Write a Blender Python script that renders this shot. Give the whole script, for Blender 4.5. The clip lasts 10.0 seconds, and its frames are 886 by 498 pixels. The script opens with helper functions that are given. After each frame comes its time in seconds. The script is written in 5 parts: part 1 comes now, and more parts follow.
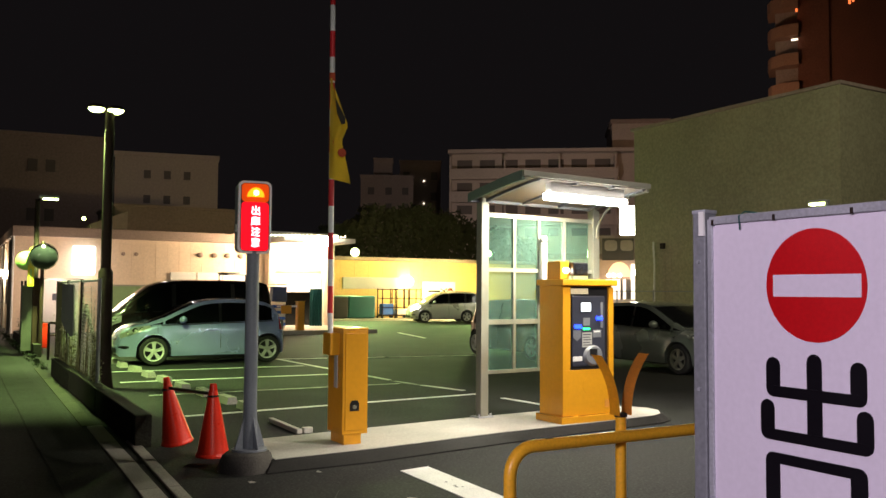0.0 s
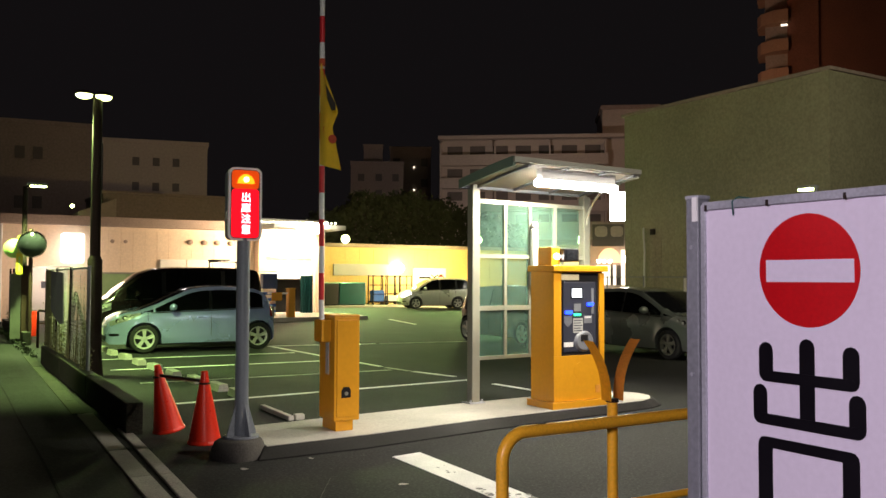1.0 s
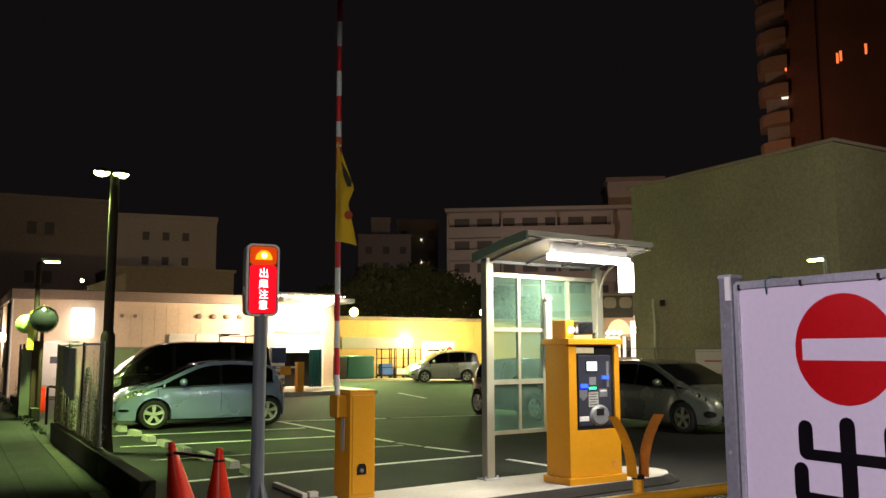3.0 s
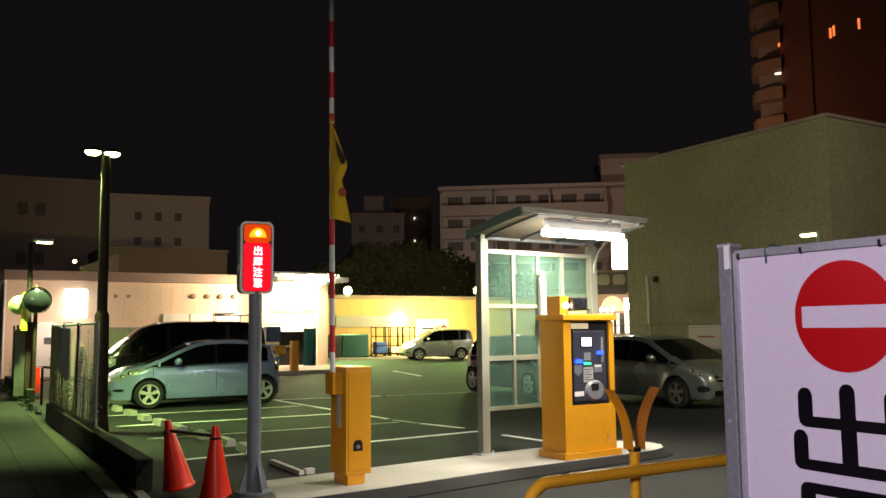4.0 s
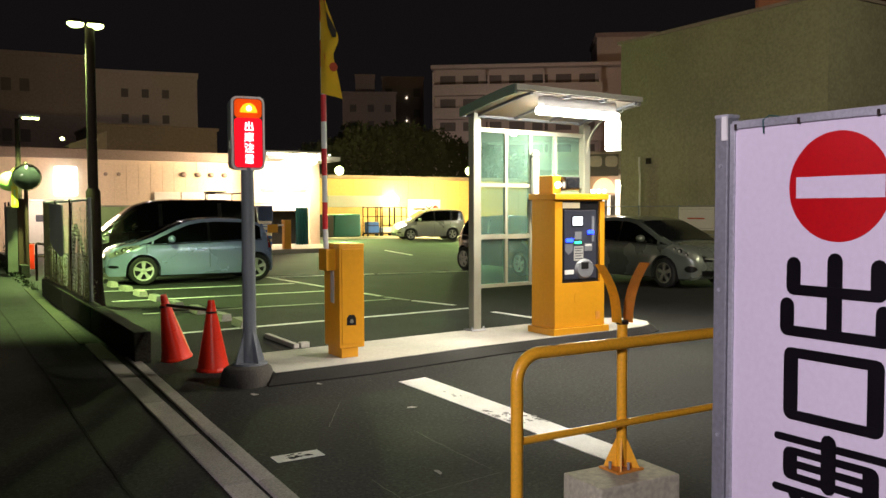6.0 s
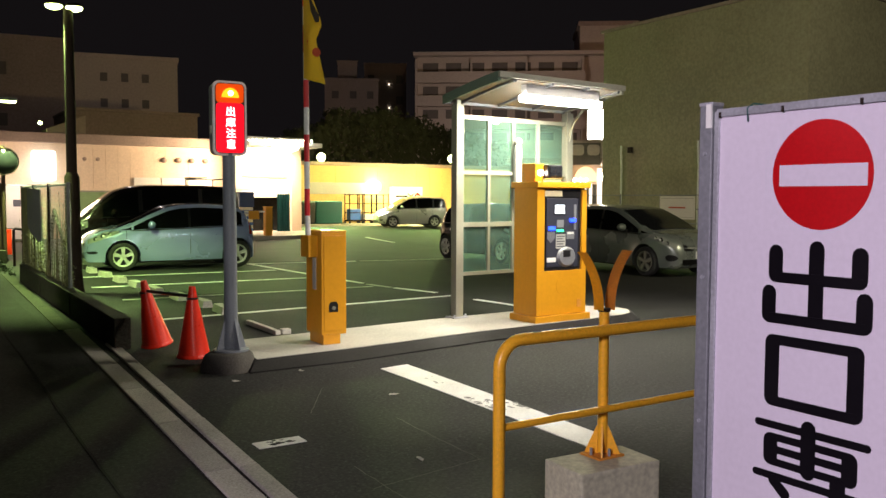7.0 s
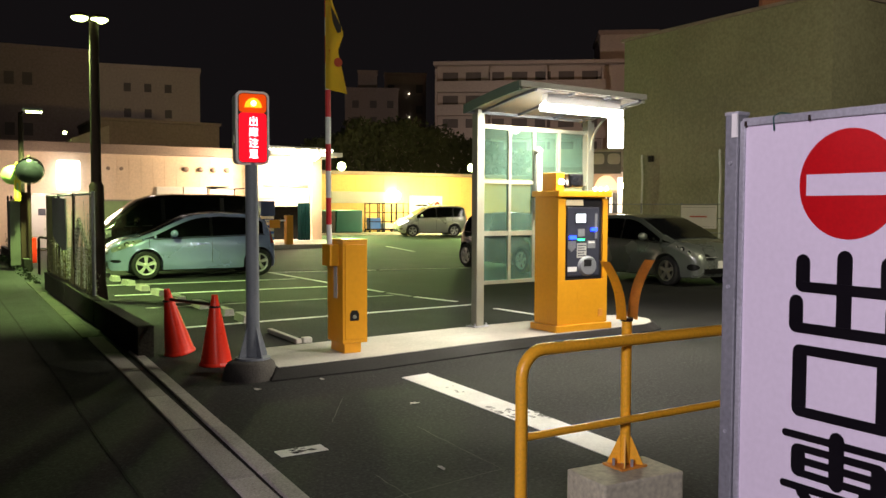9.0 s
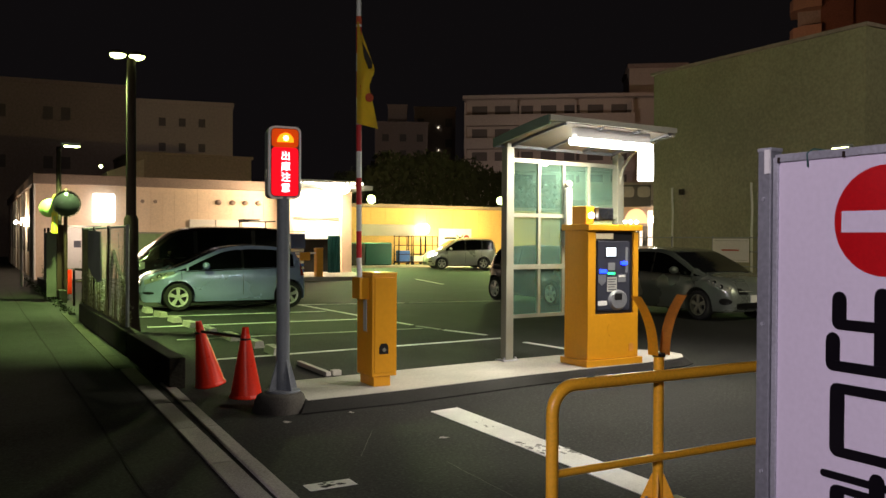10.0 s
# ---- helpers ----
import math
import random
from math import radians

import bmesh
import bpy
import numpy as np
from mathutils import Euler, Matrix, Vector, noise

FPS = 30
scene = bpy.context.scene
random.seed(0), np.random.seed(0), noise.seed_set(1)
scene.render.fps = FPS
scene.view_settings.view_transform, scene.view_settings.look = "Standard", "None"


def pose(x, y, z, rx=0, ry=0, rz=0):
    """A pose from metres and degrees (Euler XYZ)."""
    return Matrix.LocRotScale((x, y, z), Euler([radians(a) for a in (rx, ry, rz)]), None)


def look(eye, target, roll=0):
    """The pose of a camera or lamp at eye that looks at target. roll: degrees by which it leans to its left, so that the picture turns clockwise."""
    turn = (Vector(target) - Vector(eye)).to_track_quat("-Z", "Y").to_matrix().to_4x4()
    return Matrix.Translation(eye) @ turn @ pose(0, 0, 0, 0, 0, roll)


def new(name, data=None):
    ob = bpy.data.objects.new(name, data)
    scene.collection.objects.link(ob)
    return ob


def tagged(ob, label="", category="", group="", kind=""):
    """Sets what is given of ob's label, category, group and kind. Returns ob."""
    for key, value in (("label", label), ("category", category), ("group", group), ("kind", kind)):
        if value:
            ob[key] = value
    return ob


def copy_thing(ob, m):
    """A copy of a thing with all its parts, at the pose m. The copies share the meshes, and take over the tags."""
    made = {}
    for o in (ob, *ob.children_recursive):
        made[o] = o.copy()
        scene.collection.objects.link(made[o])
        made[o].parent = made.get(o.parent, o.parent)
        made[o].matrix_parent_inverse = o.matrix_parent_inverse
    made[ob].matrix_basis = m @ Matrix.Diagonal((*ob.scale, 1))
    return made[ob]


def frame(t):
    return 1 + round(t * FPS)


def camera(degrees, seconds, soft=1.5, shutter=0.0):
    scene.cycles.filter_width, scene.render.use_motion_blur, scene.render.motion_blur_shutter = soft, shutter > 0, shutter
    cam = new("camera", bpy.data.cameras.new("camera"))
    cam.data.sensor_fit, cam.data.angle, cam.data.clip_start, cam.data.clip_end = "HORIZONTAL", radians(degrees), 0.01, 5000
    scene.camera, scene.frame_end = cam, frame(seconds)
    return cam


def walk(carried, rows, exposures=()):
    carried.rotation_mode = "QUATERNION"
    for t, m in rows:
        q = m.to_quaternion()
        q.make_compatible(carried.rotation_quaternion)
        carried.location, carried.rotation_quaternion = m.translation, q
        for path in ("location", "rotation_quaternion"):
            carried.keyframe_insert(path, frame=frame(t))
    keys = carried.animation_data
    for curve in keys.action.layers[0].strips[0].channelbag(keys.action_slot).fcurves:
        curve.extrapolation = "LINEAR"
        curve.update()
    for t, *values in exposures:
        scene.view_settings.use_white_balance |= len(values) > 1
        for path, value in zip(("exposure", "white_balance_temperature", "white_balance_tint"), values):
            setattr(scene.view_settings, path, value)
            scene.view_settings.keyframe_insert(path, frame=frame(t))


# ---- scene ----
cam = camera(55.4, 10.0)
PATH = [
    (0, (0.156, 0.007, 1.62), (1.158, 1.736, 1.721), 0.4),
    (0.5, (0.152, 0.022, 1.618), (1.171, 1.741, 1.7), 0.6),
    (1, (0.153, 0.016, 1.62), (1.175, 1.734, 1.689), 0.2),
    (1.5, (0.156, 0.018, 1.613), (1.169, 1.742, 1.671), -0.2),
    (2, (0.153, 0.026, 1.61), (1.157, 1.755, 1.675), -0.4),
    (2.5, (0.089, 0.01, 1.633), (1.086, 1.736, 1.803), -0.3),
    (2.7, (0.064, 0.008, 1.639), (1.059, 1.728, 1.86), -0.2),
    (3.8, (0.045, 0.021, 1.631), (1.056, 1.729, 1.879), -0.3),
    (4, (0.05, 0.029, 1.621), (1.067, 1.74, 1.809), -0.6),
    (4.5, (0.053, 0.035, 1.605), (1.077, 1.753, 1.639), -0.8),
    (5, (0.046, 0.033, 1.598), (1.062, 1.754, 1.557), -0.8),
    (5.5, (0.043, 0.032, 1.593), (1.062, 1.752, 1.521), -0.5),
    (7, (0.036, 0.041, 1.585), (1.108, 1.725, 1.463), 0.2),
    (7.5, (0.034, 0.041, 1.581), (1.096, 1.731, 1.448), 0.1),
    (8, (0.028, 0.044, 1.579), (1.085, 1.736, 1.432), -0.1),
    (8.5, (0.029, 0.05, 1.581), (1.077, 1.748, 1.439), -0.1),
    (9, (0.021, 0.042, 1.586), (1.054, 1.751, 1.485), 0.2),
    (9.5, (0.012, 0.037, 1.59), (1.016, 1.766, 1.539), 0.5),
    (10, (0.01, 0.037, 1.594), (0.985, 1.783, 1.57), 0.3),
]
walk(cam, [(t, look(eye, target, roll)) for t, eye, target, roll in PATH],
     [(0, 0.29), (1.5, 0.30), (2.5, 0.12), (4.0, 0.19), (4.5, 0.33), (5.5, 0.46), (7.5, 0.45), (8.5, 0.39), (9.5, 0.42), (10, -0.09)])

# ---- world and lights ----
world = bpy.data.worlds.new("night_sky")
scene.world = world
world.use_nodes = True
world.node_tree.nodes["Background"].inputs[0].default_value = (0.40, 0.33, 0.36, 1)
world.node_tree.nodes["Background"].inputs[1].default_value = 0.011


def lamp(name, kind, at, power, color, size=0.3, target=None, size_y=None, spot=None):
    data = bpy.data.lights.new(name, kind)
    data.energy, data.color = power, color
    if kind == "AREA":
        data.size = size
        if size_y:
            data.shape, data.size_y = "RECTANGLE", size_y
    elif kind == "SPOT":
        data.spot_size, data.spot_blend, data.shadow_soft_size = radians(spot or 120), 0.6, size
    else:
        data.shadow_soft_size = size
    ob = new(name, data)
    ob.matrix_world = look(at, target) if target else Matrix.Translation(at)
    return ob


GREENISH, WARM, WHITE, AMBER = (0.66, 1.0, 0.30), (1.0, 0.75, 0.50), (1.0, 0.94, 0.74), (1.0, 0.74, 0.32)
# tube under the shelter roof
lamp("shelter_tube_light", "AREA", (6.74, 7.93, 2.695), 165, WHITE, 1.2, (6.60, 7.92, 0), 0.16)
# twin heads of the car park lamp and the small lamp by the pavement
lamp("park_lamp_light", "SPOT", (2.10, 15.02, 4.45), 2250, GREENISH, 0.12, (2.5, 15.4, 0), spot=102)
lamp("park_lamp_glow", "POINT", (2.45, 15.4, 4.40), 25, GREENISH, 0.15)
lamp("path_lamp_light", "SPOT", (2.08, 21.9, 3.62), 2000, GREENISH, 0.1, (1.4, 22.3, 0), spot=126)
# floodlights of the shop front and the far wall, with added fills between
lamp("shop_front_light", "SPOT", (12.8, 33.2, 3.5), 1700, WARM, 0.3, (12.7, 34.3, 2.9), spot=160)
# added fill along the shop wall, no lamp hangs here
lamp("shop_wall_fill", "SPOT", (11.2, 32.3, 3.3), 900, WARM, 0.3, (7.0, 34.5, 2.2), spot=130)
lamp("shop_yard_light", "SPOT", (12.9, 32.0, 3.9), 1000, WARM, 0.3, (11.0, 24.0, 0), spot=150)
lamp("wall_box_light", "AREA", (4.38, 33.95, 2.75), 55, WARM, 0.9, (4.4, 30.0, 2.0), 1.1)
# added fill for the door wall, well clear of the box lamp
lamp("door_wall_fill", "POINT", (3.6, 32.9, 1.9), 130, (1.0, 0.76, 0.62), 0.3)
lamp("shop_side_light", "POINT", (1.6, 39.0, 2.3), 90, WARM, 0.2)
lamp("shop_side_light", "POINT", (1.6, 46.0, 2.3), 80, WARM, 0.2)
lamp("flood_light_a", "SPOT", (19.5, 42.8, 3.78), 4200, GREENISH, 0.2, (15.5, 28, 0), spot=165)
lamp("flood_light_b", "SPOT", (28.1, 42.8, 3.93), 4200, GREENISH, 0.2, (20.5, 28, 0), spot=165)
# two added fills brighten the far wall and its ground, no lamps here
lamp("far_wall_fill", "POINT", (24.8, 41.0, 1.1), 800, AMBER, 0.15)
lamp("far_wall_wash_fill", "SPOT", (23.5, 38.8, 4.2), 2000, AMBER, 0.3, (22.5, 43.5, 1.5), spot=150)
lamp("tall_sign_light", "POINT", (26.6, 29.2, 4.9), 300, WHITE, 0.4)
# unseen street light behind the viewer, inferred from the bright sign
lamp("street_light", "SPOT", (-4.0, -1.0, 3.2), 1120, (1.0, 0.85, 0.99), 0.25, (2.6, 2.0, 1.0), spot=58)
# added fills, no lamps there: signal, side street, lane, fence and far houses
lamp("signal_fill_light", "SPOT", (-2.0, -6.0, 5.0), 1400, (1.0, 0.95, 0.88), 0.25, (4.2, 8.0, 2.2), spot=23)
lamp("hall_fill_light", "SPOT", (13.5, 2.0, 7.0), 1850, (1.0, 0.91, 0.60), 0.3, (20.0, 17.5, 1.0), spot=88)
lamp("lane_fill_light", "SPOT", (9.0, 1.5, 6.5), 2800, (1.0, 0.89, 0.78), 0.3, (7.2, 6.0, 0), spot=60)
lamp("fence_fill_light", "SPOT", (-3.6, 9.0, 5.0), 650, (1.0, 0.92, 0.70), 0.25, (1.9, 17.5, 0.9), spot=52)
lamp("back_fill_light", "POINT", (12.0, 62.5, 10.5), 135, (1.0, 0.80, 0.76), 0.4)
lamp("back_fill_light", "POINT", (48.0, 66.0, 9.0), 1600, (1.0, 0.80, 0.70), 0.4)
lamp("tower_fill_light", "POINT", (63.0, 54.0, 20.0), 900, (1.0, 0.55, 0.30), 0.4)


# ---- materials ----
def mat(name, col, rough=0.6, metal=0.0, var=0.25, scale=3.0, bump=0.15, coat=0.0, alpha_glass=False, island=0.0):
    m = bpy.data.materials.new(name)
    m.use_nodes = True
    nt = m.node_tree
    n, link = nt.nodes, nt.links.new
    b = n["Principled BSDF"]
    b.inputs["Roughness"].default_value = rough
    b.inputs["Metallic"].default_value = metal
    b.inputs["Coat Weight"].default_value = coat
    b.inputs["Coat Roughness"].default_value = 0.08
    tc = n.new("ShaderNodeTexCoord")
    big, fine = n.new("ShaderNodeTexNoise"), n.new("ShaderNodeTexNoise")
    big.inputs["Scale"].default_value, big.inputs["Detail"].default_value = scale * 0.35, 6
    fine.inputs["Scale"].default_value, fine.inputs["Detail"].default_value = scale * 14, 3
    for tex in (big, fine):
        link(tc.outputs["Object"], tex.inputs["Vector"])
    total = n.new("ShaderNodeMath")
    total.operation = "ADD"
    link(big.outputs["Fac"], total.inputs[0])
    link(fine.outputs["Fac"], total.inputs[1])
    ramp = n.new("ShaderNodeMapRange")
    ramp.inputs["From Min"].default_value, ramp.inputs["From Max"].default_value = 0.7, 1.3
    ramp.inputs["To Min"].default_value, ramp.inputs["To Max"].default_value = 1 - var, 1 + var
    link(total.outputs[0], ramp.inputs["Value"])
    tint = n.new("ShaderNodeVectorMath")
    tint.operation = "SCALE"
    tint.inputs[0].default_value = col
    link(ramp.outputs[0], tint.inputs["Scale"])
    last = tint.outputs[0]
    if island:
        info = n.new("ShaderNodeObjectInfo")
        r2 = n.new("ShaderNodeMapRange")
        r2.inputs["To Min"].default_value, r2.inputs["To Max"].default_value = 1 - island, 1 + island
        link(info.outputs["Random"], r2.inputs["Value"])
        t2 = n.new("ShaderNodeVectorMath")
        t2.operation = "SCALE"
        link(last, t2.inputs[0])
        link(r2.outputs[0], t2.inputs["Scale"])
        last = t2.outputs[0]
    link(last, b.inputs["Base Color"])
    rr = n.new("ShaderNodeMapRange")
    rr.inputs["From Min"].default_value, rr.inputs["From Max"].default_value = 0.3, 0.7
    rr.inputs["To Min"].default_value, rr.inputs["To Max"].default_value = max(0.03, rough - 0.1), min(1, rough + 0.1)
    link(big.outputs["Fac"], rr.inputs["Value"])
    link(rr.outputs[0], b.inputs["Roughness"])
    if bump:
        bp = n.new("ShaderNodeBump")
        bp.inputs["Strength"].default_value, bp.inputs["Distance"].default_value = bump, 0.006
        link(fine.outputs["Fac"], bp.inputs["Height"])
        link(bp.outputs[0], b.inputs["Normal"])
    return m


def glow(name, col, strength):
    m = bpy.data.materials.new(name)
    m.use_nodes = True
    b = m.node_tree.nodes["Principled BSDF"]
    b.inputs["Base Color"].default_value = (*[0.25 * c for c in col], 1)
    b.inputs["Specular IOR Level"].default_value = 0.15
    b.inputs["Emission Color"].default_value = (*col, 1)
    b.inputs["Emission Strength"].default_value = strength
    return m


def clear(name, col, rough=0.05, trans=1.0):
    m = bpy.data.materials.new(name)
    m.use_nodes = True
    b = m.node_tree.nodes["Principled BSDF"]
    b.inputs["Base Color"].default_value = (*col, 1)
    b.inputs["Transmission Weight"].default_value = trans
    b.inputs["Roughness"].default_value = rough
    b.inputs["IOR"].default_value = 1.45
    return m


def asphalt(name, col):
    """Dark bitumen with pale stone chips, broad stains and fine relief."""
    m = mat(name, col, 0.85, var=0.45, scale=3, bump=0.0)
    nt = m.node_tree
    n, link = nt.nodes, nt.links.new
    b = n["Principled BSDF"]
    old = b.inputs["Base Color"].links[0].from_socket
    tc = n.new("ShaderNodeTexCoord")
    vor, fine = n.new("ShaderNodeTexVoronoi"), n.new("ShaderNodeTexNoise")
    vor.inputs["Scale"].default_value = 75
    fine.inputs["Scale"].default_value, fine.inputs["Detail"].default_value = 38, 8
    for tex in (vor, fine):
        link(tc.outputs["Object"], tex.inputs["Vector"])
    chips = n.new("ShaderNodeMapRange")
    chips.inputs["From Min"].default_value, chips.inputs["From Max"].default_value = 0.62, 0.95
    chips.inputs["To Min"].default_value, chips.inputs["To Max"].default_value = 0.0, 0.9
    link(vor.outputs["Color"], chips.inputs["Value"])
    grain = n.new("ShaderNodeMapRange")
    grain.inputs["From Min"].default_value, grain.inputs["From Max"].default_value = 0.35, 0.65
    grain.inputs["To Min"].default_value, grain.inputs["To Max"].default_value = 0.60, 1.25
    link(fine.outputs["Fac"], grain.inputs["Value"])
    add = n.new("ShaderNodeMath")
    add.operation = "ADD"
    link(chips.outputs[0], add.inputs[0])
    link(grain.outputs[0], add.inputs[1])
    mul = n.new("ShaderNodeVectorMath")
    mul.operation = "SCALE"
    link(old, mul.inputs[0])
    link(add.outputs[0], mul.inputs["Scale"])
    link(mul.outputs[0], b.inputs["Base Color"])
    bp = n.new("ShaderNodeBump")
    bp.inputs["Strength"].default_value, bp.inputs["Distance"].default_value = 0.3, 0.004
    link(fine.outputs["Fac"], bp.inputs["Height"])
    link(bp.outputs[0], b.inputs["Normal"])
    return m


ASPHALT = asphalt("asphalt", (0.0235, 0.024, 0.0225))
PAVING = asphalt("pavement_asphalt", (0.017, 0.018, 0.016))
TAR = mat("tar", (0.007, 0.007, 0.006), 0.95, var=0.4, scale=6, bump=0.2)
CONCRETE = mat("concrete", (0.42, 0.40, 0.36), 0.8, var=0.22, scale=4, bump=0.3)
DARKCON = mat("dirty_concrete", (0.075, 0.069, 0.062), 0.85, var=0.4, scale=5, bump=0.4)
# near-black tone for the sloped kerb face, far darker than the slab
KERBDARK = mat("dark_kerb_concrete", (0.010, 0.009, 0.008), 0.92, var=0.45, scale=4, bump=0.4)
KERBCON = mat("kerb_concrete", (0.38, 0.36, 0.32), 0.85, var=0.35, scale=5, bump=0.4, island=0.2)
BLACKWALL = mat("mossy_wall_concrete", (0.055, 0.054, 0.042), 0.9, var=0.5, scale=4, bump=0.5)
LINE = mat("road_paint", (0.72, 0.72, 0.68), 0.6, var=0.22, scale=9, bump=0.3)
SCUFF = mat("scuffed_road_paint", (0.20, 0.20, 0.185), 0.8, var=0.6, scale=20, bump=0.3)
WORNLINE = mat("worn_road_paint", (0.34, 0.34, 0.31), 0.7, var=0.6, scale=12, bump=0.3)
YELLOW = mat("yellow_orange_paint", (0.66, 0.30, 0.010), 0.42, var=0.06, scale=1.5, bump=0.015, coat=0.2)
YELLOWPLATE = mat("bright_yellow_plate_film", (0.80, 0.68, 0.05), 0.45, var=0.1, scale=5, bump=0.02)
YELLOWPIPE = mat("worn_yellow_pipe_paint", (0.97, 0.49, 0.030), 0.36, var=0.14, scale=5, bump=0.05, coat=0.2)
RUSTSHADEPIPE = mat("rusty_shaded_yellow_paint", (0.62, 0.26, 0.035), 0.6, var=0.38, scale=14, bump=0.3)
STEEL = mat("grey_painted_steel", (0.22, 0.23, 0.25), 0.5, metal=0.3, var=0.2, scale=5, bump=0.08)
SIGNALGREY = mat("pale_grey_pole_paint", (0.22, 0.24, 0.28), 0.5, var=0.18, scale=6, bump=0.08)
ALU = mat("aluminium", (0.31, 0.31, 0.25), 0.45, metal=0.5, var=0.12, scale=6, bump=0.04)
GALV = mat("galvanised_steel", (0.42, 0.43, 0.47), 0.5, metal=0.5, var=0.2, scale=8, bump=0.06)
DARKMETAL = mat("dark_brown_metal", (0.026, 0.017, 0.014), 0.85, metal=0.0, var=0.3, scale=6, bump=0.1)
BLACK = mat("black_plastic", (0.012, 0.012, 0.013), 0.35, var=0.2, bump=0.03)
RUBBER = mat("tyre_rubber", (0.02, 0.02, 0.02), 0.8, var=0.3, scale=10, bump=0.2)
RIM = mat("alloy_rim", (0.72, 0.72, 0.68), 0.3, metal=0.25, var=0.1, bump=0.02)
GREYPANEL = mat("grey_machine_panel", (0.030, 0.033, 0.050), 0.45, var=0.1, bump=0.03)
WHITEPLASTIC = mat("white_plastic", (0.75, 0.75, 0.72), 0.4, var=0.06, bump=0.02)
RIMWHITE = mat("bright_white_enamel", (0.92, 0.90, 0.90), 0.35, var=0.04, bump=0.0)
GREYWHITE = mat("aged_white_plastic", (0.42, 0.42, 0.39), 0.6, var=0.1, bump=0.03)
CREAMLABEL = mat("cream_label", (0.65, 0.58, 0.38), 0.5, var=0.1, bump=0.0)
SIGNWHITE = mat("sign_white_sheet", (0.61, 0.555, 0.655), 0.45, var=0.045, scale=5, bump=0.03)
SIGNRED = mat("sign_red_film", (0.46, 0.004, 0.008), 0.45, var=0.12, scale=8, bump=0.03)
DISCRED = mat("dark_red_print", (0.16, 0.012, 0.010), 0.7, var=0.2, bump=0.0)
SIGNBLACK = mat("sign_black_film", (0.005, 0.004, 0.006), 0.45, var=0.2, scale=8, bump=0.02)
CONERED = mat("cone_red_plastic", (0.88, 0.035, 0.013), 0.33, var=0.15, scale=6, bump=0.04)
ARMRED = mat("arm_red_tape", (0.62, 0.012, 0.02), 0.5, var=0.1, bump=0.02)
ARMWHITE = mat("arm_white_paint", (0.72, 0.72, 0.70), 0.5, var=0.12, bump=0.02)
CLOTH = mat("yellow_flag_cloth", (0.76, 0.54, 0.05), 0.8, var=0.12, scale=8, bump=0.1)
DARKPRINT = mat("dark_flag_print", (0.03, 0.025, 0.02), 0.8, var=0.2, bump=0.0)
REDPRINT = mat("faded_red_print", (0.5, 0.08, 0.03), 0.8, var=0.2, bump=0.0)
SHOPWALL = mat("cream_siding", (0.72, 0.56, 0.40), 0.75, var=0.10, scale=1.2, bump=0.08)
SHOPROOF = mat("brown_fascia", (0.30, 0.22, 0.17), 0.7, var=0.2, scale=2, bump=0.1)
YELLOWWALL = mat("yellow_wall_siding", (0.72, 0.48, 0.17), 0.75, var=0.12, scale=1.2, bump=0.08)
GREYWALL = mat("grey_beige_cladding", (0.30, 0.285, 0.19), 0.8, var=0.26, scale=0.8, bump=0.1)
FARWALL = mat("far_beige_wall", (0.50, 0.42, 0.37), 0.85, var=0.12, scale=0.4, bump=0.05)
FARDARK = mat("far_dark_wall", (0.33, 0.26, 0.23), 0.85, var=0.2, scale=0.4, bump=0.05)
BRICK = mat("brown_tower_tile", (0.20, 0.075, 0.045), 0.8, var=0.25, scale=0.6, bump=0.1)
# tower brown made lighter, with the orange light on the balconies in it
LITBALCONY = mat("lit_brown_balcony_tile", (0.36, 0.20, 0.13), 0.8, var=0.25, scale=0.8, bump=0.1)
DARKGLASS = mat("dark_window_glass", (0.015, 0.016, 0.02), 0.08, var=0.2, bump=0.0)
SHUTTER = mat("white_shutter_panel", (0.70, 0.68, 0.62), 0.6, var=0.1, scale=2, bump=0.05)
NAVYSHEET = mat("dark_blue_sheet", (0.02, 0.05, 0.16), 0.6, var=0.25, scale=3, bump=0.15)
TEAL = mat("teal_plastic_sheet", (0.008, 0.085, 0.085), 0.6, var=0.25, scale=3, bump=0.15)
BLUE = mat("blue_plastic", (0.03, 0.12, 0.5), 0.5, var=0.2, bump=0.05)
LEAF = mat("dark_foliage", (0.020, 0.027, 0.012), 0.85, var=0.5, scale=4, bump=0.2)
GREENROOF = mat("green_roof_sheet", (0.11, 0.16, 0.12), 0.45, var=0.15, scale=4, bump=0.05)
ROOFUNDER = mat("pale_roof_lining", (0.20, 0.175, 0.14), 0.6, var=0.08, scale=4, bump=0.03)
PANE = clear("green_tinted_acrylic", (0.58, 0.92, 0.77), 0.0, 0.962)
PANE.node_tree.nodes["Principled BSDF"].inputs["IOR"].default_value = 1.15
CARGLASS = mat("car_window_glass", (0.006, 0.007, 0.007), 0.08, var=0.2, bump=0.0)
LENS = mat("headlamp_lens", (0.60, 0.62, 0.58), 0.12, metal=0.4, var=0.1, bump=0.0, coat=1.0)
TAIL = mat("tail_lamp_lens", (0.35, 0.01, 0.01), 0.15, var=0.1, bump=0.0, coat=1.0)
PAINT_BLUE = mat("pale_blue_car_paint", (0.37, 0.46, 0.76), 0.25, metal=0.4, var=0.05, bump=0.0, coat=0.8)
PAINT_BLACK = mat("black_car_paint", (0.010, 0.007, 0.007), 0.16, metal=0.0, var=0.1, bump=0.0)
PAINT_SILVER = mat("silver_car_paint", (0.58, 0.58, 0.54), 0.32, metal=0.5, var=0.05, bump=0.0, coat=0.8)
